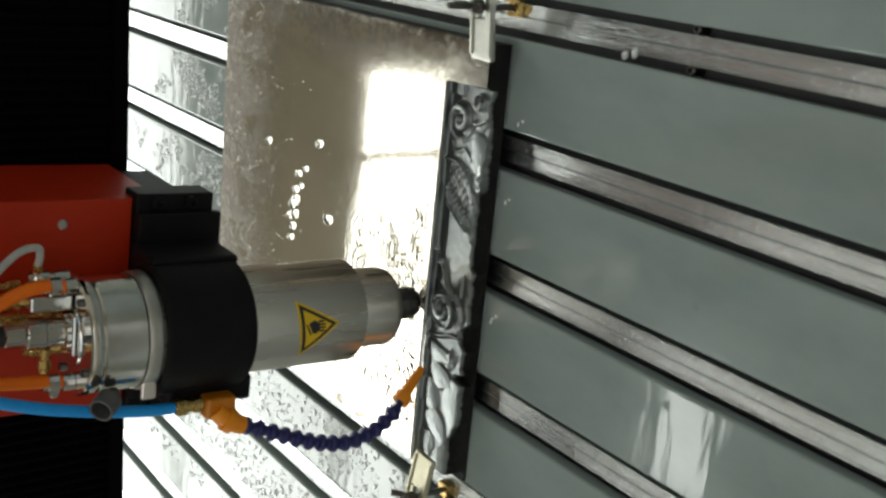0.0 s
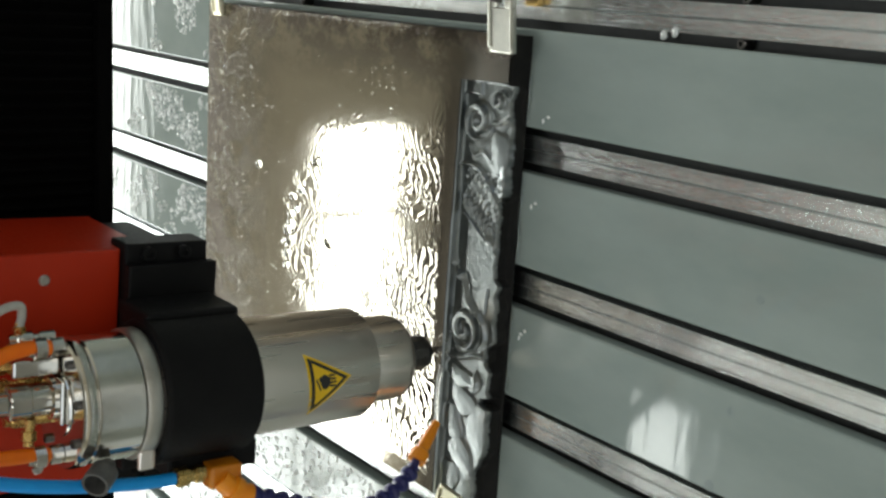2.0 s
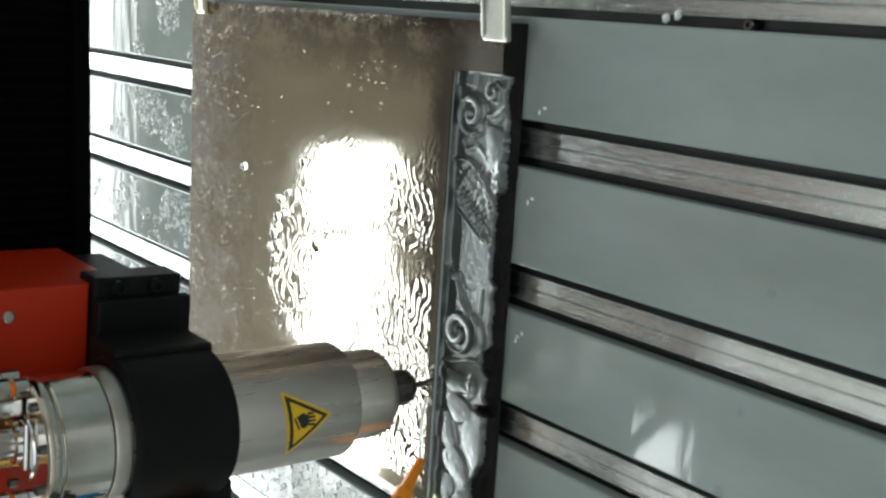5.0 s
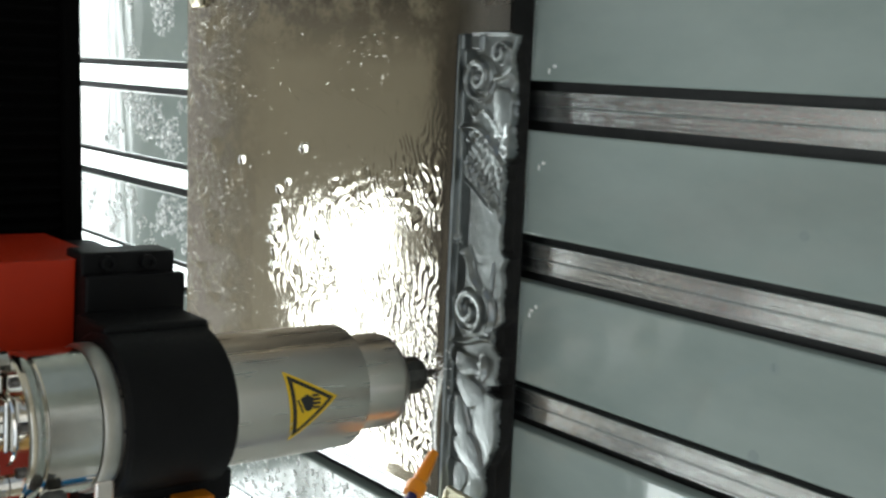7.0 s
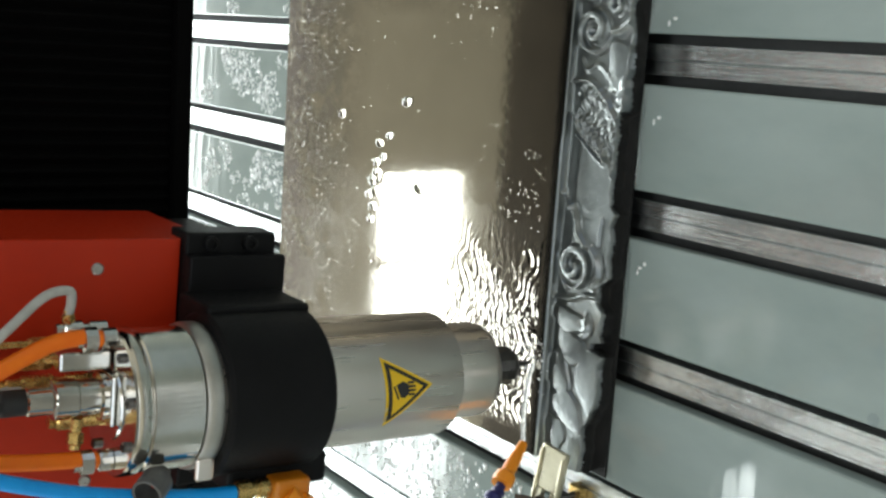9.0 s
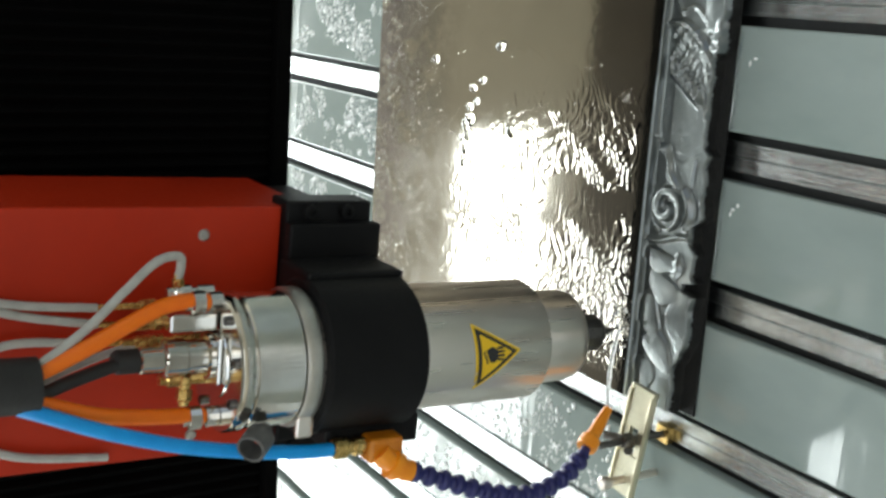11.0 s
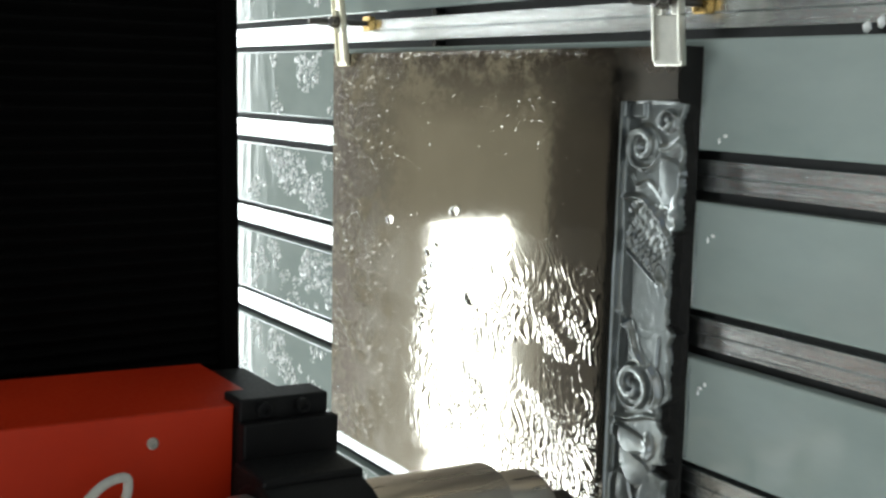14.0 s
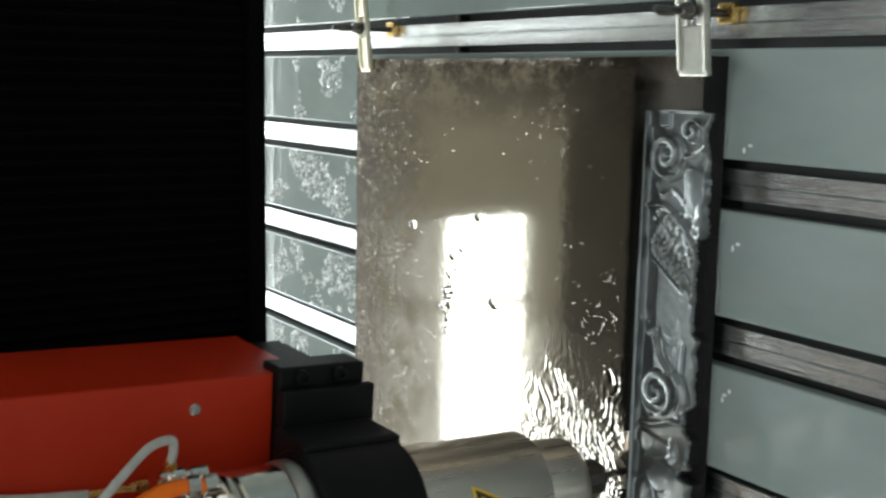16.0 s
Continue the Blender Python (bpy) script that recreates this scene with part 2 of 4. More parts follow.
WATER = water_material("water", 0.0)
# white for coolant foam and for reflections painted onto wet spots
FOAM_GLINT = surface("foam_and_glint_white", (0.80, 0.83, 0.82), (0.9, 0.92, 0.91), (0.2, 0.35), 0, 200, 900, 0.3, 0.0006)
JET = surface("white_water", (0.86, 0.87, 0.86), (0.94, 0.95, 0.94), (0.2, 0.35), 0, 200, 900, 0.3, 0.0006)
JET.node_tree.nodes["Principled BSDF"].inputs["Transmission Weight"].default_value = 0.55
JET.node_tree.nodes["Principled BSDF"].inputs["IOR"].default_value = 1.33

# ---- the hall ----
X0, X1, Y0, Y1, Z0, Z1 = -8.0, 6.0, -6.0, BACK_Y, -0.85, 7.6


def wall(name, label, pieces, material):
    bm = bmesh.new()
    for p in pieces:
        box(*p, bm=bm)
    return tagged(part(name, bm, material, None), label, "wall", kind="structure")


def pierced(u0, u1, w0, w1, holes):
    """Rectangles that fill u0..u1, w0..w1 around the holes (a0, a1, b0, b1)."""
    us = sorted({u0, u1, *(h[0] for h in holes), *(h[1] for h in holes)})
    ws = sorted({w0, w1, *(h[2] for h in holes), *(h[3] for h in holes)})
    out = []
    for a, b in zip(us, us[1:]):
        for c, d in zip(ws, ws[1:]):
            if not any(h[0] <= (a + b) / 2 <= h[1] and h[2] <= (c + d) / 2 <= h[3] for h in holes):
                out.append((a, b, c, d))
    return out


tagged(part("floor", box(X0 - 0.3, X1 + 0.3, Y0 - 0.3, Y1 + 0.3, Z0 - 0.2, Z0), CONCRETE, None), "bare grey concrete workshop floor", "floor", kind="structure")
back_holes = [(x0, x1, 4.97, 5.83) for x0, x1 in HIGH] + [(-6.5, 4.5, -0.5, 3.1), (-6.4, -3.7, 3.2, 4.8)]
wall("wall_north", "beige plaster hall wall with high windows and a wide doorway",
     [(a, b, Y1, Y1 + 0.25, c, d) for a, b, c, d in pierced(X0, X1, Z0, 6.30, back_holes)], WALL)
wall("wall_north_fascia", "dark grey steel fascia above the high windows", [(X0, X1, Y1 - 0.02, Y1 + 0.25, 6.301, Z1)], FASCIA)
# south, east and west openings are added to let the fill lamps in
wall("wall_south", "beige plaster hall wall with one long opening added for fill light",
     [(a, b, Y0 - 0.25, Y0, c, d) for a, b, c, d in pierced(X0, X1, Z0, Z1, [(-6.0, 4.0, 2.1, 4.7)])], WALL)
wall("wall_east", "beige plaster hall wall with an opening added for fill light",
     [(X1, X1 + 0.25, a, b, c, d) for a, b, c, d in pierced(Y0 - 0.25, Y1 + 0.25, Z0, Z1, [(-3.5, 2.5, 1.8, 4.2)])], WALL)
wall("wall_west", "beige plaster hall wall with an opening added for fill light",
     [(X0 - 0.25, X0, a, b, c, d) for a, b, c, d in pierced(Y0 - 0.25, Y1 + 0.25, Z0, Z1, [(-3.0, 2.0, 1.5, 3.7)])], WALL)
# the larger ceiling opening is added for the overhead fill lamp
bm = bmesh.new()
for a, b, c, d in pierced(X0 - 0.25, X1 + 0.25, Y0 - 0.25, Y1 + 0.25, [(-5.15, -3.65, 5.59, 6.21), (-1.8, 1.2, -0.3, 2.7)]):
    box(a, b, c, d, Z1, Z1 + 0.15, bm=bm)
tagged(part("ceiling", bm, CEILING, None), "grey sheet ceiling of the hall with a skylight and an added fill-light opening", "ceiling", kind="structure")

# ---- the slotted machine table ----
PITCH, PANEL_W = 0.125, 0.085
TY0, TY1 = -0.95, 1.55
table = empty("machine_table", "router table of grey plastic boards between aluminium slot rails", "table", kind="structure")


def panel_mesh():
    bm = box(-PANEL_W, 0, TY0, TY1, -0.016, 0.0, 0.0022, 3)
    me = bpy.data.meshes.new("table_board")
    bm.to_mesh(me)
    bm.free()
    me.materials.append(PVC)
    return me


def rail_mesh():
    """A slot rail: two flat lands with fine lips and a groove between them."""
    bm = bmesh.new()
    w = 0.0122
    half = [(0.0004, -0.0096), (0.0011, -0.0084), (0.0086, -0.0084), (0.0090, -0.0094), (0.0098, -0.0094), (0.0103, -0.0078), (w - 0.0004, -0.0078), (w, -0.0084), (w, -0.03)]
    prof = [(-x, z) for x, z in reversed(half)] + [(0, -0.0108)] + half
    a = [bm.verts.new((x, TY0, z)) for x, z in prof]
    b = [bm.verts.new((x, TY1, z)) for x, z in prof]
    for k in range(len(prof) - 1):
        bm.faces.new((a[k], a[k + 1], b[k + 1], b[k]))
    bm.faces.new(a)
    bm.faces.new(list(reversed(b)))
    bmesh.ops.recalc_face_normals(bm, faces=bm.faces)
    me = bpy.data.meshes.new("slot_rail")
    bm.to_mesh(me)
    bm.free()
    me.materials.append(ALU)
    return me


board, rail = panel_mesh(), rail_mesh()
for i in range(-8, 10):
    o = new("table_board", board)
    o.parent, o.location = table, (-PITCH * i, 0, 0)
    o = new("slot_rail", rail)
    o.parent, o.location = table, (-PITCH * i + 0.02, 0, 0)
bolt = bpy.data.meshes.new("rail_bolt")
bm = lathe([(0.0042, -0.0219), (0.0042, -0.0105), (0.0034, -0.0095), (0.0020, -0.0095), (0.0020, -0.013)], 12)
bm.to_mesh(bolt)
bm.free()
bolt.materials.append(DARKSTEEL)
for i in (-1,):
    for y in (-0.21, 0.40):
        for s in (-0.0162, 0.0162):
            o = new("rail_bolt", bolt)
            o.parent, o.location = table, (-PITCH * i + 0.02 + s, y, 0)
part("table_core", box(-PITCH * 9 - 0.1, PITCH * 8 + 0.05, TY0, TY1, -0.10, -0.022), PIT, table)
bm = bmesh.new()
for x in (-1.0, 0.85):
    for y in (-0.8, 1.35):
        box(x - 0.05, x + 0.05, y - 0.05, y + 0.05, Z0, -0.10, 0.004, bm=bm)
part("table_frame", bm, BLACKPAINT, table)

# ---- the gantry ----
gantry = empty("gantry", "black painted gantry beam of the router over the table", "gantry")
part("beam", box(-1.7, 1.6, 0.36, 0.46, 0.47, 0.58, 0.006), BELLOWS, gantry)
part("front_cover", box(-1.7, 1.6, 0.329, 0.335, 0.2535, 0.575, 0.001), BELLOWS, gantry, "black front cover of the beam")
part("cover_bracket", box(-1.7, 1.6, 0.3352, 0.3598, 0.49, 0.56, 0.001), BELLOWS, gantry)
part("lower_lip", box(-1.7, 1.6, 0.313, 0.3285, 0.249, 0.264, 0.002), BELLOWS, gantry)
fold = bpy.data.meshes.new("cover_fold")
bm = bmesh.new()
prof = [(0.0, 0.3288), (0.0055, 0.3220), (0.0075, 0.3216), (0.0118, 0.3288)]
low, high = [[bm.verts.new((x, y, z)) for x, y in prof] for z in (0.2655, 0.566)]
for k in range(4):
    bm.faces.new((low[k], low[(k + 1) % 4], high[(k + 1) % 4], high[k]))
bm.faces.new(list(reversed(low)))
bm.faces.new(high)
bmesh.ops.recalc_face_normals(bm, faces=bm.faces)
bm.to_mesh(fold)
bm.free()
fold.materials.append(BELLOWS)
for k in range(150):
    o = new("cover_fold", fold)
    o.parent, o.location = gantry, (-1.05 + 0.012 * k, 0, 0)
for x in (-1.64, 1.42):
    part("side_column", box(x, x + 0.16, 0.365, 0.455, Z0, 0.469, 0.006), BELLOWS, gantry)

# ---- the steel workpiece with its carved strip ----
PX0, PX1, PY1, TOP = -0.332, 0.119, 0.562, 0.025
RX1, RY1 = 0.077, 0.067
work = empty("steel_workpiece", "wet ground steel plate with a carved scroll strip along one edge", "workpiece")


def slab():
    bm = bmesh.new()
    outline = [(PX0, RY1), (RX1, RY1), (RX1, 0.0), (PX1, 0.0), (PX1, PY1), (PX0, PY1)]
    low = [bm.verts.new((x, y, 0.001)) for x, y in outline]
    high = [bm.verts.new((x, y, TOP)) for x, y in outline]
    bm.faces.new(list(reversed(low)))
    bm.faces.new(high)
    n = len(outline)
    sides = [bm.faces.new((low[k], low[(k + 1) % n], high[(k + 1) % n], high[k])) for k in range(n)]
    bmesh.ops.bevel(bm, geom=[e for e in bm.edges if all(v.co.z > 0.02 for v in e.verts)], offset=0.0014, segments=2, affect="EDGES")
    return bm


plate = part("plate", slab(), PLATE, work)
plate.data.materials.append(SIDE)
# upright faces take the colour with shade painted in
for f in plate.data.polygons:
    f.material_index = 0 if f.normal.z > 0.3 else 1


def front_edge(x):
    """How far the uneven broken front of the strip lies back from the plate's face."""
    def between(a, b, soft=0.006):
        return smoothstep(a - soft, a + soft, x) * (1 - smoothstep(b - soft, b + soft, x))

    e = 0.0012 + 0.0045 * between(0.044, 0.066)
    e = e + 0.0095 * between(-0.103, -0.026, 0.004) + 0.0035 * between(-0.155, -0.106)
    e = e + 0.0018 * between(-0.165, -0.100) * np.abs(np.sin(x * 150 + 0.4))
    e = e + 0.0135 * between(-0.187, -0.163) + 0.0075 * between(-0.214, -0.188)
    e = e + 0.0175 * between(-0.2245, -0.2160, 0.0025) + 0.0040 * between(-0.262, -0.226)
    e = e + 0.0170 * (1 - smoothstep(-0.296, -0.256, x))
    return e + 0.0007 * np.sin(x * 210 + 1.2) + 0.0005 * np.sin(x * 470)


def smoothstep(a, b, v):
    t = np.clip((v - a) / (b - a), 0, 1)
    return t * t * (3 - 2 * t)


def relief_height(x, y):
    """The carved scrollwork: rosettes, a shell, sprigs and broad leaves in one strip."""
    base = 0.0150
    h = base + 0.0006 * np.sin(x * 38 + y * 22)

    def pad(cx, cy, rx, ry, turn, amp, dome=0.35):
        """A raised leaf or lobe with a clear rim and a softly domed top."""
        c, s = math.cos(radians(turn)), math.sin(radians(turn))
        u, v = ((x - cx) * c + (y - cy) * s) / rx, (-(x - cx) * s + (y - cy) * c) / ry
        d = np.sqrt(u * u + v * v) * (1 + 0.11 * np.sin(3 * np.arctan2(v, u) + 300 * cx) + 0.05 * np.sin(5 * np.arctan2(v, u) + 170 * cy))
        return base + amp * smoothstep(1.06, 0.86, d) * (1 - dome * np.clip(d, 0, 1) ** 2)

    def stroke(points, wide, amp):
        """A rounded ridge (or groove) along a bent line."""
        P = spline([(px, py, 0) for px, py in points], 10)
        d = 1.0 + 0 * x
        for a, b in zip(P, P[1:]):
            dx, dy = b.x - a.x, b.y - a.y
            u = np.clip(((x - a.x) * dx + (y - a.y) * dy) / (dx * dx + dy * dy + 1e-12), 0, 1)
            d = np.minimum(d, np.hypot(x - a.x - u * dx, y - a.y - u * dy))
        return amp * np.exp(-(d / wide) ** 2)

    def volute(cx, cy, r, turns, amp, flip):
        """A rose of one wound petal, its windings proud of the cut between them."""
        d, a = np.hypot(x - cx, y - cy), np.arctan2(y - cy, x - cx)
        wind = np.cos(2 * np.pi * turns * d / r - flip * a)
        body = smoothstep(r * 1.06, r * 0.92, d)
        return base + body * (amp * 0.62 + amp * 0.42 * np.tanh(2.2 * wind) * smoothstep(0.0, 0.3 * r, d) - 0.5 * amp * np.exp(-(d / (0.16 * r)) ** 2))

    # corner tab, rose, small eye and the leaf that curls round them
    h = np.maximum(h, base + 0.0022 * smoothstep(0.062, 0.064, x) * smoothstep(0.043, 0.045, y))
    h = np.maximum(h, volute(0.040, 0.044, 0.0185, 1.5, 0.0050, 1.0))
    h = np.maximum(h, volute(0.061, 0.018, 0.0095, 1.0, 0.0046, -1.0))
    h = h + stroke([(0.064, 0.004), (0.050, 0.003), (0.042, 0.014), (0.040, 0.024)], 0.0018, 0.0030)
    h = h - stroke([(0.046, -0.002), (0.032, 0.010), (0.028, 0.026), (0.022, 0.040)], 0.0020, 0.0030)
    h = np.maximum(h, pad(0.012, 0.010, 0.022, 0.017, 12, 0.0030))
    h = np.maximum(h, pad(-0.010, 0.002, 0.017, 0.011, -8, 0.0040))
    h = h + stroke([(0.016, 0.058), (0.008, 0.050), (0.012, 0.036), (0.004, 0.024)], 0.0020, 0.0012)
    # the shell: a rimmed fan of knobs under a plain lip
    h = h + stroke([(-0.002, 0.064), (-0.001, 0.048), (-0.006, 0.036), (-0.016, 0.024), (-0.030, 0.014)], 0.0019, 0.0026)
    knob = np.cos(x * 430 + 1.4 * np.sin(y * 180)) * np.cos(y * 520 + 1.3 * np.sin(x * 170))
    line = x + 0.55 * (0.062 - y)
    h = h + smoothstep(-0.003, -0.008, x) * smoothstep(0.062, 0.056, y) * smoothstep(-0.040, -0.034, line) * (0.0006 + 0.0011 * knob)
    for k in range(9):
        bx, by = -0.036 - 0.0030 * k, 0.057 - 0.0046 * k
        h = h + stroke([(bx + 0.006, by + 0.001), (bx - 0.001, by), (bx - 0.006, by - 0.002)], 0.0015, 0.0032)
    h = h + stroke([(-0.046, 0.057), (-0.053, 0.045), (-0.061, 0.033), (-0.067, 0.023)], 0.0017, 0.0034)
    h = h + stroke([(-0.058, 0.024), (-0.068, 0.015), (-0.076, 0.012)], 0.0016, 0.0028)
    # a plain field with a sprig of three stems cut into it
    for way in ([(-0.100, 0.064), (-0.090, 0.056), (-0.074, 0.047)], [(-0.101, 0.058), (-0.092, 0.044), (-0.083, 0.033)], [(-0.102, 0.062), (-0.098, 0.046), (-0.099, 0.034)]):
        h = h - stroke(way, 0.0016, 0.0030)
    h = h + stroke([(-0.093, 0.068), (-0.101, 0.062), (-0.108, 0.055)], 0.0020, 0.0034)
    # ribbon that bends down to the second rose
    h = h + stroke([(-0.106, 0.054), (-0.117, 0.048), (-0.127, 0.044), (-0.137, 0.034)], 0.0032, 0.0034)
    h = h - stroke([(-0.108, 0.046), (-0.112, 0.034), (-0.106, 0.022), (-0.100, 0.010)], 0.0017, 0.0022)
    h = h + stroke([(-0.112, 0.018), (-0.124, 0.019), (-0.134, 0.019)], 0.0012, 0.0018)
    h = np.maximum(h, volute(-0.156, 0.044, 0.0195, 1.35, 0.0056, -1.0))
    h = h + stroke([(-0.138, 0.026), (-0.146, 0.019), (-0.158, 0.016), (-0.170, 0.022)], 0.0024, 0.0036)
    h = h + stroke([(-0.150, 0.062), (-0.166, 0.060), (-0.175, 0.054)], 0.0028, 0.0026)
    # band, then broad smooth leaves still coarse from the cutter
    h = h + stroke([(-0.187, 0.066), (-0.185, 0.048), (-0.179, 0.030), (-0.177, 0.016)], 0.0022, 0.0024)
    h = np.maximum(h, pad(-0.203, 0.046, 0.0095, 0.024, -8, 0.0028, 0.2))
    h = h + stroke([(-0.196, 0.026), (-0.205, 0.022), (-0.212, 0.027)], 0.0026, 0.0026)
    h = np.maximum(h, pad(-0.226, 0.040, 0.0130, 0.022, -24, 0.0021, 0.2))
    h = np.maximum(h, pad(-0.250, 0.016, 0.0300, 0.0150, 10, 0.0019, 0.15))
    h = np.maximum(h, pad(-0.252, 0.054, 0.0200, 0.0140, 18, 0.0027, 0.25))
    h = np.maximum(h, pad(-0.281, 0.039, 0.0140, 0.0230, -36, 0.0024, 0.2))
    h = np.maximum(h, pad(-0.306, 0.052, 0.0160, 0.0140, 20, 0.0018, 0.3))
    h = h + 0.000012 * np.sin(y * 2 * math.pi / 0.0021)
    h = np.minimum(base + 1.3 * (h - base), 0.0238)
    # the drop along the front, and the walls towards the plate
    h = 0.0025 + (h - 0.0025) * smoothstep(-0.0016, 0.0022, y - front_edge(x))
    side = smoothstep(RY1 - 0.0016, RY1 - 0.0004, y)
    h = h * (1 - side) + (TOP - 0.0004) * side
    end = smoothstep(RX1 - 0.0022, RX1 - 0.0006, x)
    return h * (1 - end) + (TOP - 0.0004) * end


def relief_mesh():
    nx, ny = 700, 140
    xs, ys = np.linspace(PX0, RX1, nx), np.linspace(0.0, RY1, ny)
    gx, gy = np.meshgrid(xs, ys, indexing="ij")
    gz = relief_height(gx, gy)
    verts = np.stack([gx, gy, gz], -1).reshape(-1, 3)
    idx = np.arange(nx * ny).reshape(nx, ny)
    quads = np.stack([idx[:-1, :-1], idx[1:, :-1], idx[1:, 1:], idx[:-1, 1:]], -1).reshape(-1, 4)
    rim = np.concatenate([idx[:, 0], idx[-1, 1:], idx[-2::-1, -1], idx[0, -2:0:-1]])
    low = np.arange(len(rim)) + nx * ny
    foot = verts[rim] * [1, 1, 0] + [0, 0, 0.001]
    skirt = np.stack([rim, low, np.roll(low, -1), np.roll(rim, -1)], -1)
    me = bpy.data.meshes.new("carved_strip")
    me.from_pydata(np.concatenate([verts, foot]).tolist(), [], np.concatenate([quads, skirt]).tolist())
    me.polygons.foreach_set("use_smooth", [True] * len(quads) + [False] * len(skirt))
    me.materials.append(RELIEF)
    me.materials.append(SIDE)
    # low quads and the skirt are painted dark for the shade there
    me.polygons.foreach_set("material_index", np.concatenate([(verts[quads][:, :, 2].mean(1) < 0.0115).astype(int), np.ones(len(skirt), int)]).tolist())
    ob = new("carved_strip", me)
    ob.parent = work
    return tagged(ob, "scroll, shell and leaf relief milled into bare steel")


relief_mesh()

# ---- the moving router head: red cover, black mount, spindle, hoses and coolant line ----
AX, AY = -0.271, 0.080
head = empty("router_head", "red and black router head with a steel water-cooled spindle", "router head", at=(AX, AY, 0))


def rp(name, bm, material, parent=head, label="", smooth=False):
    return part(name, bm, material, parent, label, smooth)


# red sheet cover: front face, two side flanges that reach lower, hollow behind
cover = rp("cover", box(-0.100, 0.100, 0.070, 0.0735, 0.330, 1.05, 0.0012), RED, head, "folded red painted sheet cover")
rp("side_flange", box(0.0965, 0.100, 0.0737, 0.210, 0.303, 1.05, 0.0010), RED, cover)
rp("side_flange", box(-0.100, -0.0965, 0.0737, 0.210, 0.303, 1.05, 0.0010), RED, cover)
for x, z in ((0.0785, 0.393), (-0.083, 0.395), (0.0785, 0.62), (-0.083, 0.62)):
    m = Matrix.Translation((x, 0.0698, z)) @ pose(0, 0, 0, 90)
    rp("screw", lathe([(0.0046, 0), (0.0046, 0.0012), (0.0034, 0.0026), (0.0014, 0.0026), (0.0014, 0.0012)], 16, m=m), CLIPSTEEL, cover, "", True)
rp("slide", box(-0.088, 0.088, 0.0745, 0.212, 0.345, 1.05, 0.004), BLACKPAINT, head, "black painted slide block behind the cover")

rp("slide_foot", box(-0.094, 0.094, 0.0942, 0.208, 0.262, 0.3448, 0.003), BLACKPAINT, head)

# black spindle mount: flange plate, block and clamp ring in one casting
mount = rp("mount", box(-0.064, 0.064, -0.004, 0.0495, 0.256, 0.338, 0.003), BLACKPAINT, head, "black cast clamp block")
rp("flange_plate", box(-0.106, 0.106, 0.062, 0.094, 0.254, 0.3288, 0.002), BLACKPAINT, mount)
rp("flange_step", box(-0.090, 0.090, 0.050, 0.0618, 0.250, 0.330, 0.002), BLACKPAINT, mount)
ring = rp("clamp_ring", lathe([(0.0503, 0.258), (0.057, 0.258), (0.0595, 0.2605), (0.0595, 0.3375), (0.057, 0.340), (0.0503, 0.340)], 72, cap=False), BLACKPAINT, head, "", True)
rp("clamp_lug", box(-0.068, -0.044, -0.030, 0.010, 0.246, 0.326, 0.003), BLACKPAINT, head)
for z in (0.268, 0.306):
    m = Matrix.Translation((-0.066, -0.020, z)) @ pose(0, 0, 0, 0, -90)
    rp("clamp_bolt", lathe([(0.0055, 0), (0.0055, 0.005), (0.0048, 0.0058), (0.003, 0.0058), (0.003, 0.003)], 18, m=m), BLACKPAINT, mount, "", True)
for x in (0.098, -0.098):
    for z in (0.278, 0.310):
        m = Matrix.Translation((x, 0.0615, z)) @ pose(0, 0, 0, 90)
        rp("mount_bolt", lathe([(0.006, 0), (0.006, 0.005), (0.005, 0.006), (0.003, 0.006), (0.003, 0.003)], 18, m=m), BLACKPAINT, mount, "", True)

# spindle
body = rp("spindle_body", lathe([(0.0470, 0.138), (0.0492, 0.1385), (0.050, 0.140), (0.050, 0.341), (0.0485, 0.3412)], 96), STEEL, head, "brushed stainless spindle housing", True)
rp("housing_ring", lathe([(0.0490, 0.3415), (0.0518, 0.3415), (0.0524, 0.343), (0.0524, 0.352), (0.0515, 0.3545), (0.0490, 0.3550)], 96), CLIPSTEEL, head, "dull grey ring round the housing", True)
rp("upper_housing", lathe([(0.0485, 0.3552), (0.0500, 0.3556), (0.0500, 0.3900), (0.0485, 0.3920)], 96), POLISHED, head, "bright turned upper housing", True)
rp("nose", lathe([(0.020, 0.088), (0.034, 0.088), (0.0380, 0.092), (0.0395, 0.098), (0.0395, 0.1365), (0.0385, 0.1379)], 72), STEEL, head, "turned steel spindle nose", True)
rp("collar", lathe([(0.0135, 0.080), (0.0175, 0.080), (0.018, 0.082), (0.018, 0.0879)], 40), DARKSTEEL, head, "", True)
nut = rp("collet_nut", lathe([(0.006, 0.051), (0.0125, 0.051), (0.0155, 0.055), (0.0165, 0.058), (0.0165, 0.0790), (0.0150, 0.0799)], 12), DARKSTEEL, head, "dark worn collet nut")
rp("cutter", lathe([(0.0006, 0.0300), (0.0014, 0.032), (0.0030, 0.036), (0.0032, 0.0509)], 20), DARKSTEEL, head, "", True)


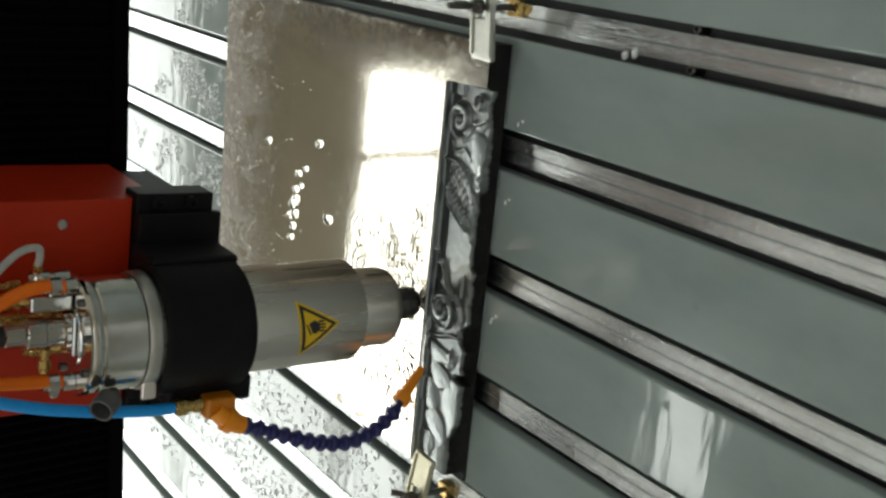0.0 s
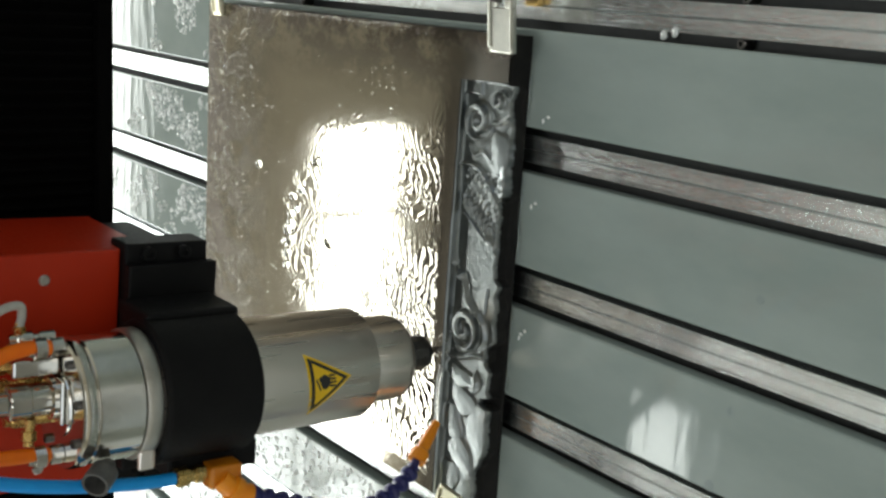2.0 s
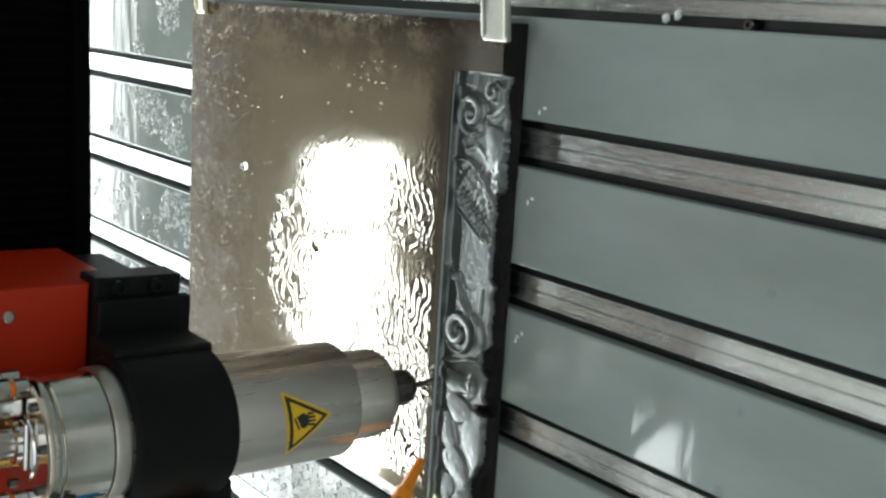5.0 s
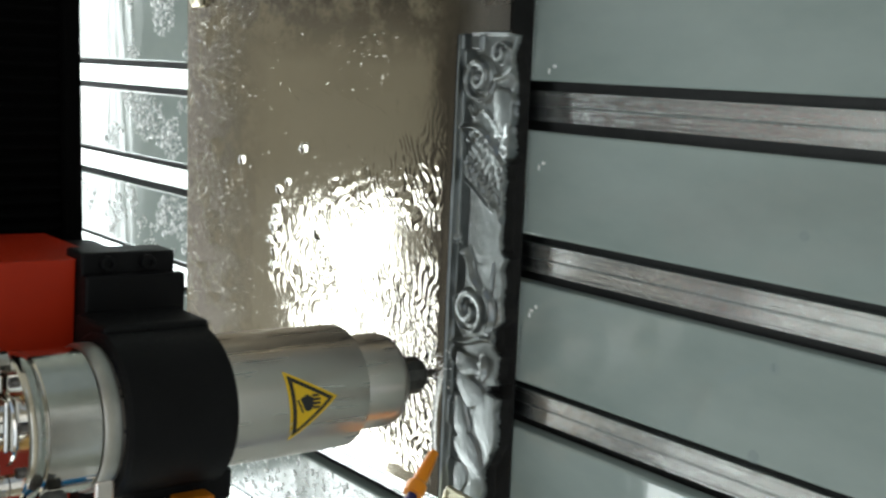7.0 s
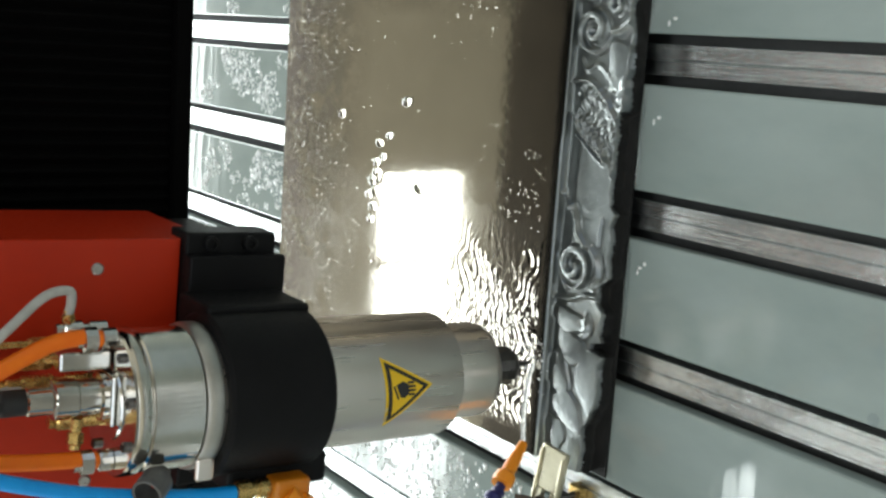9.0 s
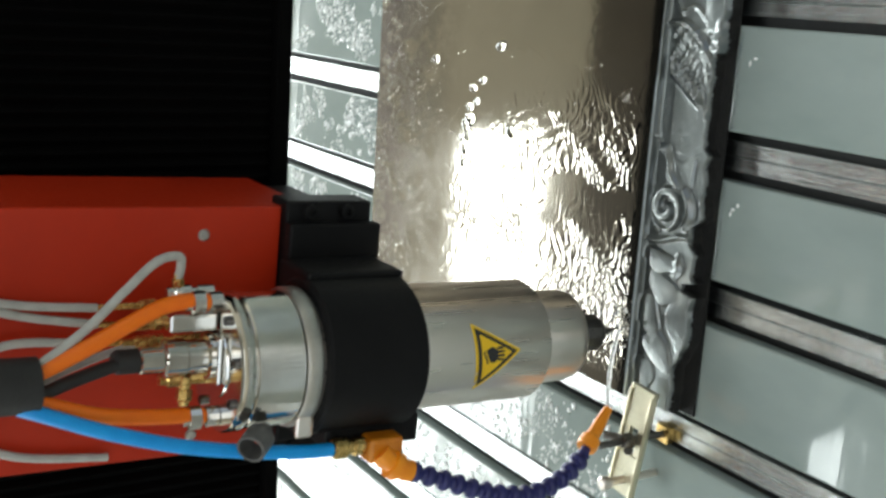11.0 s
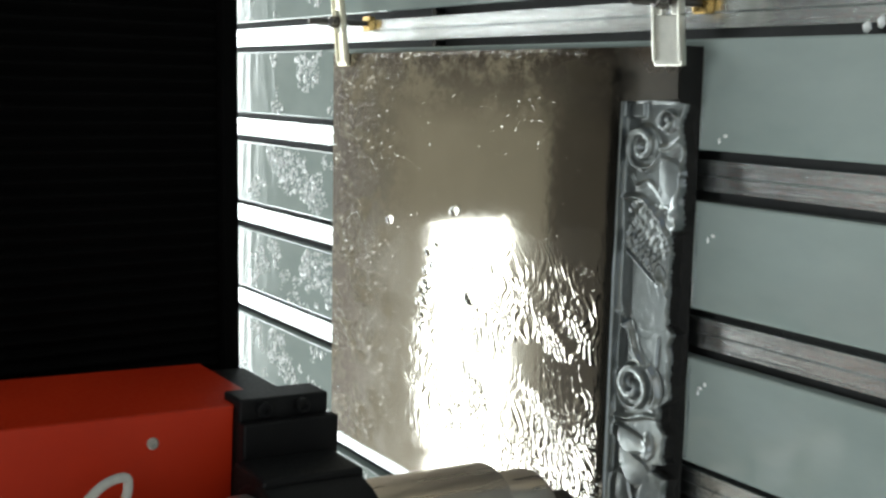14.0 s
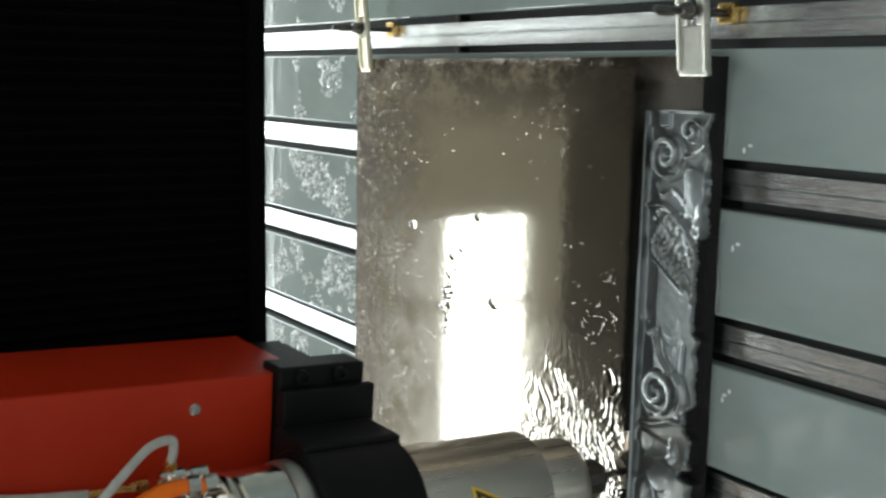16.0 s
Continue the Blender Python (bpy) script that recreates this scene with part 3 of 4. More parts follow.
# yellow warning triangle on the housing
def label_patch(points, r, material, name, parent):
    """A flat outline wrapped on the housing: (arc, height) points about its centre."""
    bm = bmesh.new()
    a0, z0 = radians(-85), 0.1954

    def at(u, v, rr):
        u, v = 0.98 * u, 0.85 * v
        u, v = 0.993 * u - 0.115 * v, 0.115 * u + 0.993 * v
        a = a0 + u / 0.05
        return bm.verts.new((rr * math.cos(a), rr * math.sin(a), z0 + v))
    n = len(points)
    c = (sum(p[0] for p in points) / n, sum(p[1] for p in points) / n)
    steps = 6
    rim = []
    for k in range(n):
        p, q = points[k], points[(k + 1) % n]
        for s in range(steps):
            rim.append((p[0] + (q[0] - p[0]) * s / steps, p[1] + (q[1] - p[1]) * s / steps))
    rings = [[at(c[0] + (u - c[0]) * f, c[1] + (v - c[1]) * f, r) for u, v in rim] for f in (1.0, 0.8, 0.6, 0.4, 0.2)]
    mid = at(c[0], c[1], r)
    m = len(rim)
    for A, B in zip(rings, rings[1:]):
        for k in range(m):
            bm.faces.new((A[k], A[(k + 1) % m], B[(k + 1) % m], B[k]))
    for k in range(m):
        bm.faces.new((rings[-1][k], rings[-1][(k + 1) % m], mid))
    bmesh.ops.recalc_face_normals(bm, faces=bm.faces)
    return rp(name, bm, material, parent, "", True)


def tri(s):
    return [(-0.029 * s, 0.0195 * s), (0.029 * s, 0.0195 * s), (0.0, -0.0305 * s)]


sign = label_patch(tri(1.0), 0.05025, YELLOW, "warning_sign", body)
tagged(sign, "yellow and black triangular warning sticker")
label_patch(tri(0.86), 0.0504, INK, "sign_border", sign)
label_patch(tri(0.66), 0.05055, YELLOW, "sign_field", sign)
label_patch([(-0.0050, 0.0045), (0.0052, 0.0085), (0.0072, 0.0010), (0.0040, -0.0045), (-0.0032, -0.0045), (-0.0062, 0.0000)], 0.0507, INK, "palm_symbol", sign)
for k in range(4):
    u = -0.0050 + 0.0031 * k
    tip = -0.0125 + 0.0012 * abs(k - 1.5)
    label_patch([(u, -0.0040), (u + 0.0022, -0.0040), (u + 0.0012, tip), (u - 0.0006, tip)], 0.0507, INK, "finger_symbol", sign)
label_patch([(-0.0058, 0.0058), (0.0050, 0.0100), (0.0044, 0.0118), (-0.0064, 0.0076)], 0.0507, INK, "cuff_symbol", sign)

# cap with bolts
cap = rp("end_cap", lathe([(0.0500, 0.3925), (0.0512, 0.3935), (0.0512, 0.4025), (0.0500, 0.4040), (0.026, 0.4040), (0.0254, 0.4055), (0.012, 0.4055)], 96), POLISHED, head, "bright turned end cap")
for f in cap.data.polygons:
    f.use_smooth = abs(f.normal.z) < 0.3
for k in range(8):
    a = 2 * math.pi * (k + 0.35) / 8
    m = Matrix.Translation((0.0415 * math.cos(a), 0.0415 * math.sin(a), 0.404))
    rp("cap_bolt", lathe([(0.0036, 0), (0.0036, 0.003), (0.0030, 0.0036), (0.0019, 0.0036), (0.0019, 0.002)], 14, m=m), DARKSTEEL, cap, "", True)
# socket and plug
MP = Matrix.Translation((0.005, 0, 0.014))
plug = rp("cable_plug", lathe([(0.0165, 0.3955), (0.0165, 0.399), (0.0125, 0.400), (0.0125, 0.414), (0.0138, 0.415), (0.0138, 0.429), (0.0118, 0.4305), (0.0100, 0.431), (0.0100, 0.446), (0.009, 0.447)], 28, m=MP), POLISHED, head, "grey metal cable plug", True)
rp("plug_boot", lathe([(0.0088, 0.4472), (0.0088, 0.462), (0.0066, 0.465)], 24, m=MP), BLACKRUBBER, plug, "", True)
rp("plug_flange", box(-0.0125, 0.0225, -0.0175, 0.0175, 0.4056, 0.4093, 0.0015), POLISHED, plug)


def fitting(x, y, z, material, name, parent=head, tall=0.022, r=0.007):
    m = Matrix.Translation((x, y, z))
    prof = [(r, 0), (r, tall * 0.35), (r * 0.7, tall * 0.38), (r * 0.7, tall * 0.48), (r * 1.15, tall * 0.5), (r * 1.15, tall * 0.82), (r * 0.8, tall * 0.86), (r * 0.8, tall)]
    return rp(name, lathe(prof, 12, m=m), material, parent)


fitting(0.046, -0.004, 0.4045, POLISHED, "hose_fitting", tall=0.026, r=0.0075)
fitting(-0.038, -0.008, 0.4045, POLISHED, "hose_fitting", tall=0.026, r=0.0075)
fitting(0.049, 0.014, 0.4045, POLISHED, "air_fitting", tall=0.034, r=0.0052)
rp("elbow_fitting", lathe([(0.0034, 0), (0.0034, 0.003), (0.0046, 0.0035), (0.0046, 0.009), (0.003, 0.0095), (0.003, 0.012)], 6, m=along((0.0505, 0.014, 0.430), (0.060, 0.014, 0.431))), BRASS, head, "small brass hose end")
fitting(-0.018, 0.022, 0.4045, BRASS, "air_fitting", tall=0.034, r=0.0055)
fitting(0.008, 0.030, 0.4045, BRASS, "air_fitting", tall=0.060, r=0.0052)

# hoses up to the black sleeve
rp("water_hose", tube([(0.046, -0.004, 0.412), (0.0475, -0.005, 0.430), (0.0445, -0.007, 0.449), (0.0341, -0.012, 0.4745), (0.0214, -0.018, 0.503), (0.0095, -0.022, 0.532), (0.006, -0.024, 0.548)], 0.0058, 14, 10), ORANGE, head, "orange cooling water hose", True)
rp("water_hose", tube([(-0.038, -0.008, 0.412), (-0.0358, -0.009, 0.424), (-0.0325, -0.012, 0.457), (-0.0256, -0.018, 0.492), (-0.0112, -0.025, 0.530), (-0.006, -0.026, 0.548)], 0.0056, 14, 10), ORANGE, head, "orange cooling water hose", True)
rp("power_cable", tube([(0.005, 0, 0.463), (0.004, -0.005, 0.480), (-0.001, -0.015, 0.510), (-0.005, -0.022, 0.530), (-0.004, -0.024, 0.547)], 0.0048, 12, 10), BLACKRUBBER, head, "", True)
rp("braided_hose", tube([(0.058, 0.014, 0.4308), (0.068, 0.0135, 0.4290), (0.0762, 0.0115, 0.432), (0.0735, 0.007, 0.449), (0.0564, -0.004, 0.4734), (0.0329, -0.014, 0.5024), (0.0135, -0.022, 0.534), (0.010, -0.024, 0.548)], 0.0033, 12, 10), WHITEHOSE, head, "thin white braided air hose", True)
rp("braided_hose", tube([(0.008, 0.030, 0.448), (0.004, 0.024, 0.475), (0.002, 0.004, 0.505), (0.000, -0.016, 0.532), (0.000, -0.022, 0.546)], 0.0030, 12, 10), WHITEHOSE, head, "thin white braided air hose", True)
rp("sleeve", tube([(0.002, -0.024, 0.534), (0.003, -0.026, 0.57), (0.004, -0.028, 0.62), (0.004, -0.020, 0.75), (0.006, 0.02, 0.95)], 0.0185, 20, 12), BLACKRUBBER, head, "black ribbed cable sleeve", True)
# lubrication lines on the cover
OIL = [((0.0273, 0.437), [(0.0271, 0.474), (0.0305, 0.520), (0.0375, 0.567), (0.046, 0.640)]),
       ((0.0120, 0.440), [(0.0145, 0.473), (0.0220, 0.520), (0.0328, 0.567), (0.041, 0.640)]),
       ((-0.0022, 0.4446), [(0.0018, 0.493), (0.0035, 0.530), (-0.0039, 0.5656), (-0.012, 0.640)])]
for (xb, zb), way in OIL:
    pipe = rp("oil_line", tube([(x, 0.062, z) for x, z in way] + [(way[-1][0], 0.062, 0.80)], 0.0032, 12, 6), WHITEHOSE, head, "thin white oil hose with brass end", True)
    rp("brass_pipe", tube([(way[0][0], 0.062, way[0][1] + 0.004), ((way[0][0] + xb) / 2, 0.062, (way[0][1] + zb) / 2), (xb, 0.062, zb)], 0.0024, 10, 4), BRASS, pipe, "", True)
    rp("end_nut", lathe([(0.0046, 0), (0.0046, 0.010), (0.0034, 0.012)], 6, m=Matrix.Translation((xb, 0.062, zb - 0.006))), BRASS, pipe)
rp("oil_line", tube([(-0.0905, 0.062, 0.462), (-0.0897, 0.062, 0.473), (-0.0837, 0.062, 0.522), (-0.0701, 0.062, 0.564), (-0.055, 0.062, 0.640), (-0.050, 0.062, 0.800)], 0.0032, 12, 6), WHITEHOSE, head, "thin white oil hose", True)

# blue coolant hose, clip, connector, jointed line and nozzle
blue = rp("coolant_hose", tube([(-0.010, -0.032, 0.546), (-0.0150, -0.034, 0.532), (-0.0290, -0.035, 0.497), (-0.0398, -0.036, 0.464), (-0.0484, -0.037, 0.432), (-0.0568, -0.037, 0.389), (-0.0618, -0.037, 0.350), (-0.0630, -0.037, 0.324)], 0.0052, 14, 10), BLUE, head, "bright blue coolant hose", True)
rp("hose_clip", lathe([(0.0086, 0.0), (0.0106, 0.0), (0.0106, 0.017), (0.0086, 0.017), (0.0086, 0.0)], 28, m=along((-0.0430, -0.0430, 0.384), (-0.0500, -0.0600, 0.402)), cap=False), CLIPGREY, head, "worn grey hose clip", True)
rp("clip_strap", box(-0.050, -0.036, -0.046, -0.034, 0.376, 0.386, 0.002), CLIPGREY, head)
rp("hose_tab", box(-0.0500, -0.0335, -0.0405, -0.0375, 0.3425, 0.356, 0.002), STEEL, head, "small bent steel tab")
rp("elbow_fitting", tube([(-0.008, -0.004, 0.427), (-0.018, -0.004, 0.428), (-0.029, -0.006, 0.429)], 0.0040, 10, 4), BRASS, head, "brass elbow beside the plug", True)
rp("end_nut", lathe([(0.0058, 0), (0.0058, 0.007), (0.0046, 0.008)], 6, m=along((-0.018, -0.004, 0.428), (-0.030, -0.006, 0.4292))), BRASS, head)
rp("valve_block", box(0.0235, 0.0365, -0.002, 0.028, 0.4048, 0.440, 0.002), POLISHED, head, "grey metal valve block")
rp("valve_port", lathe([(0.0060, 0), (0.0060, 0.006), (0.0042, 0.007), (0.0042, 0.012), (0.0056, 0.0125), (0.0056, 0.021)], 8, m=Matrix.Translation((0.0270, 0.018, 0.4402))), BRASS, head)
rp("hose_barb", lathe([(0.0072, 0.2985), (0.0072, 0.306), (0.0056, 0.308), (0.0056, 0.312), (0.0080, 0.313), (0.0080, 0.322), (0.006, 0.3235)], 12, m=Matrix.Translation((-0.0628, -0.037, 0))), BRASS, blue)
elbow = rp("connector", box(-0.0745, -0.0545, -0.049, -0.0305, 0.269, 0.298, 0.003), AMBER, head, "amber plastic coolant valve")
conn = tube([(-0.066, -0.046, 0.288), (-0.0725, -0.048, 0.282), (-0.079, -0.0495, 0.273), (-0.083, -0.0505, 0.262)], 0.0086, 16, 6)
lathe([(0.0095, 0), (0.0112, 0.001), (0.0112, 0.008), (0.0095, 0.009)], 20, conn, along((-0.0745, -0.0485, 0.280), (-0.079, -0.0495, 0.273)))
rp("elbow", conn, NOZZLE, elbow, "orange plastic elbow", True)
LINE = spline([(-0.083, -0.0505, 0.262), (-0.0915, -0.0565, 0.236), (-0.104, -0.064, 0.198), (-0.111, -0.066, 0.160), (-0.106, -0.062, 0.126), (-0.094, -0.054, 0.099), (-0.084, -0.047, 0.086)], 40)
line = rp("coolant_line", tube([tuple(p) for p in LINE[::40]], 0.0042, 10, 8), NAVY, head, "navy blue jointed plastic coolant line", True)
seg_len, run, last, marks = 0.0125, 0.0, LINE[0], [LINE[0]]
for p in LINE[1:]:
    run += (p - last).length
    last = p
    if run >= seg_len:
        marks.append(p)
        run = 0.0
seg = bpy.data.meshes.new("line_segment")
bm = lathe([(0.0040, -0.0010), (0.0074, 0.0005), (0.0084, 0.0035), (0.0078, 0.0062), (0.0052, 0.0078), (0.0050, 0.0112), (0.0062, 0.0122), (0.0040, 0.0128)], 18)
for f in bm.faces:
    f.smooth = True
bm.to_mesh(seg)
bm.free()
seg.materials.append(NAVY)
for a, b in zip(marks, marks[1:]):
    o = new("line_segment", seg)
    o.parent = line
    o.matrix_local = along(a, b)
NB, NT = Vector((-0.084, -0.047, 0.086)), Vector((-0.060, -0.033, 0.056))
rp("nozzle", lathe([(0.0085, -0.004), (0.0092, 0.000), (0.0088, 0.006), (0.0062, 0.009), (0.0056, 0.024), (0.0040, (NT - NB).length), (0.0020, (NT - NB).length)], 20, m=along(NB, NT)), NOZZLE, line, "orange tapered coolant nozzle", True)

# the jet of coolant
jet = empty("coolant_jet", "thin white jet of coolant onto the cutter", "water jet", at=(AX, AY, 0))
tip = Vector((0.0, -0.002, 0.0275))
d = tip - NT
pts = [NT + d * k / 6 + Vector((0, 0, 0.004 * math.sin(math.pi * k / 6))) for k in range(7)]
part("stream", tube([tuple(p) for p in pts], 0.0019, 10, 8, None, 0.14, 0.013), JET, jet, "", True)

spray = random.Random(21)
bm = bmesh.new()
for k in range(110):
    r = spray.choice((0.0004, 0.0005, 0.0006, 0.0009))
    q = Vector((spray.gauss(0.004, 0.011), spray.gauss(-0.004, 0.010), 0.028 + abs(spray.gauss(0, 0.008))))
    bmesh.ops.create_icosphere(bm, subdivisions=1, radius=r, matrix=Matrix.Translation(q))
part("spray", bm, JET, jet, "fine white spray at the cutter", True)

# ---- ripples that the jet drives over the plate ----
ripples = empty("water_ripples", "thin rippling sheet of water on the steel plate", "water", at=(AX, AY, 0))


def ripple_mesh(parent, nx, ny, x_start, x_end, y_end, reach, power, seed, cut):
    xs, ys = np.linspace(x_start, x_end, nx), np.linspace(0.001, y_end, ny)
    gx, gy = np.meshgrid(xs, ys, indexing="ij")
    d = np.hypot(gx * 1.10, gy * 0.72)
    a = np.arctan2(gx, gy)
    wave = np.random.RandomState(seed)
    w = 0 * gx
    sx = gx + 0.0055 * np.sin(95 * gy + 2.0 * np.sin(60 * gx)) + 0.003 * np.sin(210 * gy + 140 * gx)
    sy = gy + 0.0060 * np.sin(80 * gx + 1.7 * np.sin(52 * gy)) + 0.0035 * np.sin(170 * gx - 120 * gy + 1.0)
    for k in range(22):
        # short crests that run across the plate, in no strict order
        lam, turn, ph = wave.uniform(0.0036, 0.0110), wave.normal(0, 0.45), wave.uniform(0, 6.28)
        w = w + 0.0000310 * (lam / 0.009) * np.sin(2 * math.pi * (sy * math.cos(turn) + sx * math.sin(turn)) / lam + ph)
    for k in range(5):
        # rings that spread from the jet
        lam, ph = wave.uniform(0.009, 0.014), wave.uniform(0, 6.28)
        w = w + 0.000017 * np.sin(2 * math.pi * (d + 0.004 * np.sin(5 * a + k)) / lam + ph)
    fall = np.clip(1 - d / reach, 0, 1) ** power * (1 + 0.5 * np.exp(-((d / 0.10) ** 2)))
    w = w * fall * (0.85 + 0.45 * np.sin(42 * gx + 2 * np.sin(31 * gy)) * np.sin(37 * gy + 1.5 * np.sin(43 * gx)))
    ex = np.minimum(np.minimum(gx - xs[0], xs[-1] - gx), np.minimum((gy - ys[0]) * 9, ys[-1] - gy))
    rim = smoothstep(0, 0.24 * reach, ex) * smoothstep(0, 0.32 * reach, reach - d + 0.1 * reach * np.sin(9 * a))
    z = TOP + 0.00020 + w * rim
    keep = rim > 0.05 + 0.045 * np.sin(150 * gx + 2 * np.sin(90 * gy)) * np.sin(120 * gy + 2 * np.sin(70 * gx))
    verts = np.stack([gx, gy, z], -1).reshape(-1, 3)
    idx = np.arange(nx * ny).reshape(nx, ny)
    quads = np.stack([idx[:-1, :-1], idx[1:, :-1], idx[1:, 1:], idx[:-1, 1:]], -1)
    quads = quads[keep[:-1, :-1] | keep[1:, 1:]].reshape(-1, 4)
    mid = verts[quads].mean(1)[:, 1]
    cuts = np.quantile(mid, cut)
    for lo, hi in zip(cuts, cuts[1:]):
        some = quads[(mid >= lo) & ((mid < hi) | (hi == cuts[-1]))]
        used, inverse = np.unique(some, return_inverse=True)
        me = bpy.data.meshes.new("rippled_sheet")
        me.from_pydata(verts[used].tolist(), [], inverse.reshape(-1, 4).tolist())
        me.polygons.foreach_set("use_smooth", [True] * len(some))
        me.materials.append(WETFILM)
        new("rippled_sheet", me).parent = parent


WETFILM, nt, b = mat("running_water_on_steel")
b.inputs["Base Color"].default_value = (0.62, 0.585, 0.52, 1)
b.inputs["Metallic"].default_value = 1.0
tc = nt.nodes.new("ShaderNodeTexCoord")
reach = nt.nodes.new("ShaderNodeMapping")
reach.inputs["Scale"].default_value = (1.1, 0.72, 0.0)
span = nt.nodes.new("ShaderNodeVectorMath")
span.operation = "LENGTH"
churn = nt.nodes.new("ShaderNodeMapRange")
churn.inputs["From Min"].default_value, churn.inputs["From Max"].default_value = 0.03, 0.125
churn.inputs["To Min"].default_value, churn.inputs["To Max"].default_value = 0.24, 0.02
nt.links.new(tc.outputs["Object"], reach.inputs[0])
nt.links.new(reach.outputs[0], span.inputs[0])
nt.links.new(span.outputs["Value"], churn.inputs["Value"])
b.inputs["Roughness"].default_value = 0.065
fine = bump(nt, b, noise_node(nt, 430, 2, 0.5, (0.4, 1, 1)), 0.3, 0.0005)
nt.links.new(churn.outputs[0], fine.inputs["Strength"])
ripple_mesh(ripples, 270, 520, -0.036, 0.250, 0.335, 0.31, 0.9, 5, [0, 0.34, 0.67, 1.0])
pool = empty("churned_water", "shallow churned water on the steel plate beside the jet", "water", at=(AX, AY, 0))
ripple_mesh(pool, 150, 240, -0.036, 0.130, 0.160, 0.16, 1.2, 17, [0, 0.5, 1.0])
run_off = empty("water_run_off", "thin uneven water running off the plate's end", "water", at=(-0.258, AY, 0))
ripple_mesh(run_off, 140, 260, -0.066, 0.085, 0.165, 0.17, 0.5, 29, [0, 0.5, 1.0])

# ---- clamps ----


def clamp(name, label, m, w=0.015, metal=None):
    """A step clamp: slotted bar that bears on the plate's edge at the origin and runs out along +x, with stud, wing nut and heel screw."""
    root = tagged(new(name), label, "clamp", "clamps that hold the plate")
    root.matrix_world = m
    tilt = radians(6)
    bar = bmesh.new()
    t, L = 0.0055, 0.088
    box(-0.012, 0.026, -w, w, 0, t, 0.0012, bm=bar)
    box(0.0261, 0.050, -w, -0.0052, 0, t, 0.001, bm=bar)
    box(0.0261, 0.050, 0.0052, w, 0, t, 0.001, bm=bar)
    box(0.0501, L, -w, w, 0, t, 0.0012, bm=bar)
    box(-0.008, L, -w, -w + 0.0025, t + 0.0002, t + 0.0018, 0.0007, bm=bar)
    box(-0.008, L, w - 0.0025, w, t + 0.0002, t + 0.0018, 0.0007, bm=bar)
    bmesh.ops.transform(bar, matrix=Matrix.Rotation(-tilt, 4, "Y") @ Matrix.Translation((0, 0, 0.0012)), verts=bar.verts)
    part("bar", bar, metal or ZINC, root, "zinc-plated clamp bar")
    sx = 0.036
    zb = sx * math.tan(tilt) + 0.008
    stud = part("stud", lathe([(0.0032, -0.034), (0.0032, zb + 0.034), (0.0026, zb + 0.036)], 14, m=Matrix.Translation((sx, 0, 0))), DARKSTEEL, root, "", True)
    part("slot_nut", box(sx - 0.008, sx + 0.008, -0.008, 0.008, -0.0330, -0.0255, 0.001), BRASS, root)
    nut = lathe([(0.0068, zb), (0.0068, zb + 0.003), (0.0055, zb + 0.010), (0.0036, zb + 0.011)], 16, m=Matrix.Translation((sx, 0, 0)))
    for s in (-1, 1):
        tube([(sx, s * 0.004, zb + 0.005), (sx, s * 0.011, zb + 0.010), (sx, s * 0.017, zb + 0.017)], 0.0036, 10, 5, nut)
    part("wing_nut", nut, DARKSTEEL, root, "dark wing nut", True)
    hx = 0.074
    hz = hx * math.tan(tilt)
    part("heel_screw", lathe([(0.0034, -0.0250), (0.0034, hz + 0.022), (0.006, hz + 0.0225), (0.006, hz + 0.029), (0.0045, hz + 0.030)], 14, m=Matrix.Translation((hx, 0, 0))), STEEL, root, "", True)
    return root


clamp("plate_clamp", "yellow zinc clamp bar with wing nut at the plate's far corner", pose(0.117, 0.530, TOP), 0.0105)
clamp("plate_clamp", "dull grey zinc clamp bar at the plate's carved corner", pose(0.116, 0.008, TOP), 0.015, GREYZINC)
clamp("plate_clamp", "yellow zinc clamp bar with wing nut at the carved strip's end", pose(-0.326, 0.036, TOP, 0, 0, 176))

# ---- water on the plate and the table ----
bead_mesh = bpy.data.meshes.new("water_bead")
bm = bmesh.new()
bmesh.ops.create_icosphere(bm, subdivisions=3, radius=1.0)
for v in bm.verts:
    n = noise.noise(v.co * 1.3)
    v.co = Vector((v.co.x * (1 + 0.25 * n), v.co.y * (1 - 0.2 * n), max(v.co.z, -0.15) * 0.5))
for f in bm.faces:
    f.smooth = True
bm.to_mesh(bead_mesh)
bm.free()
bead_mesh.materials.append(WATER)
rnd = random.Random(4)
BEADS = [(-0.061, 0.428, 4.2), (-0.038, 0.301, 5.5), (-0.122, 0.272, 6.0), (-0.166, 0.358, 4.5), (-0.075, 0.330, 4.0), (-0.085, 0.348, 4.4),
         (-0.105, 0.352, 4.6), (-0.118, 0.350, 6.5), (-0.124, 0.358, 5.6), (-0.136, 0.352, 5.8), (-0.140, 0.362, 5.2), (-0.152, 0.356, 4.4), (-0.098, 0.340, 3.6)]
for x, y, r in BEADS:
    o = tagged(new("water_bead", bead_mesh), "clear bead of water standing on the steel plate", "water drop", "water beads on the plate")
    o.location = (x, y, TOP + 0.0005)
    o.scale = (r * 0.00095, r * 0.00125, r * 0.0016)
    o.rotation_euler = (0, 0, rnd.uniform(0, 6.28))


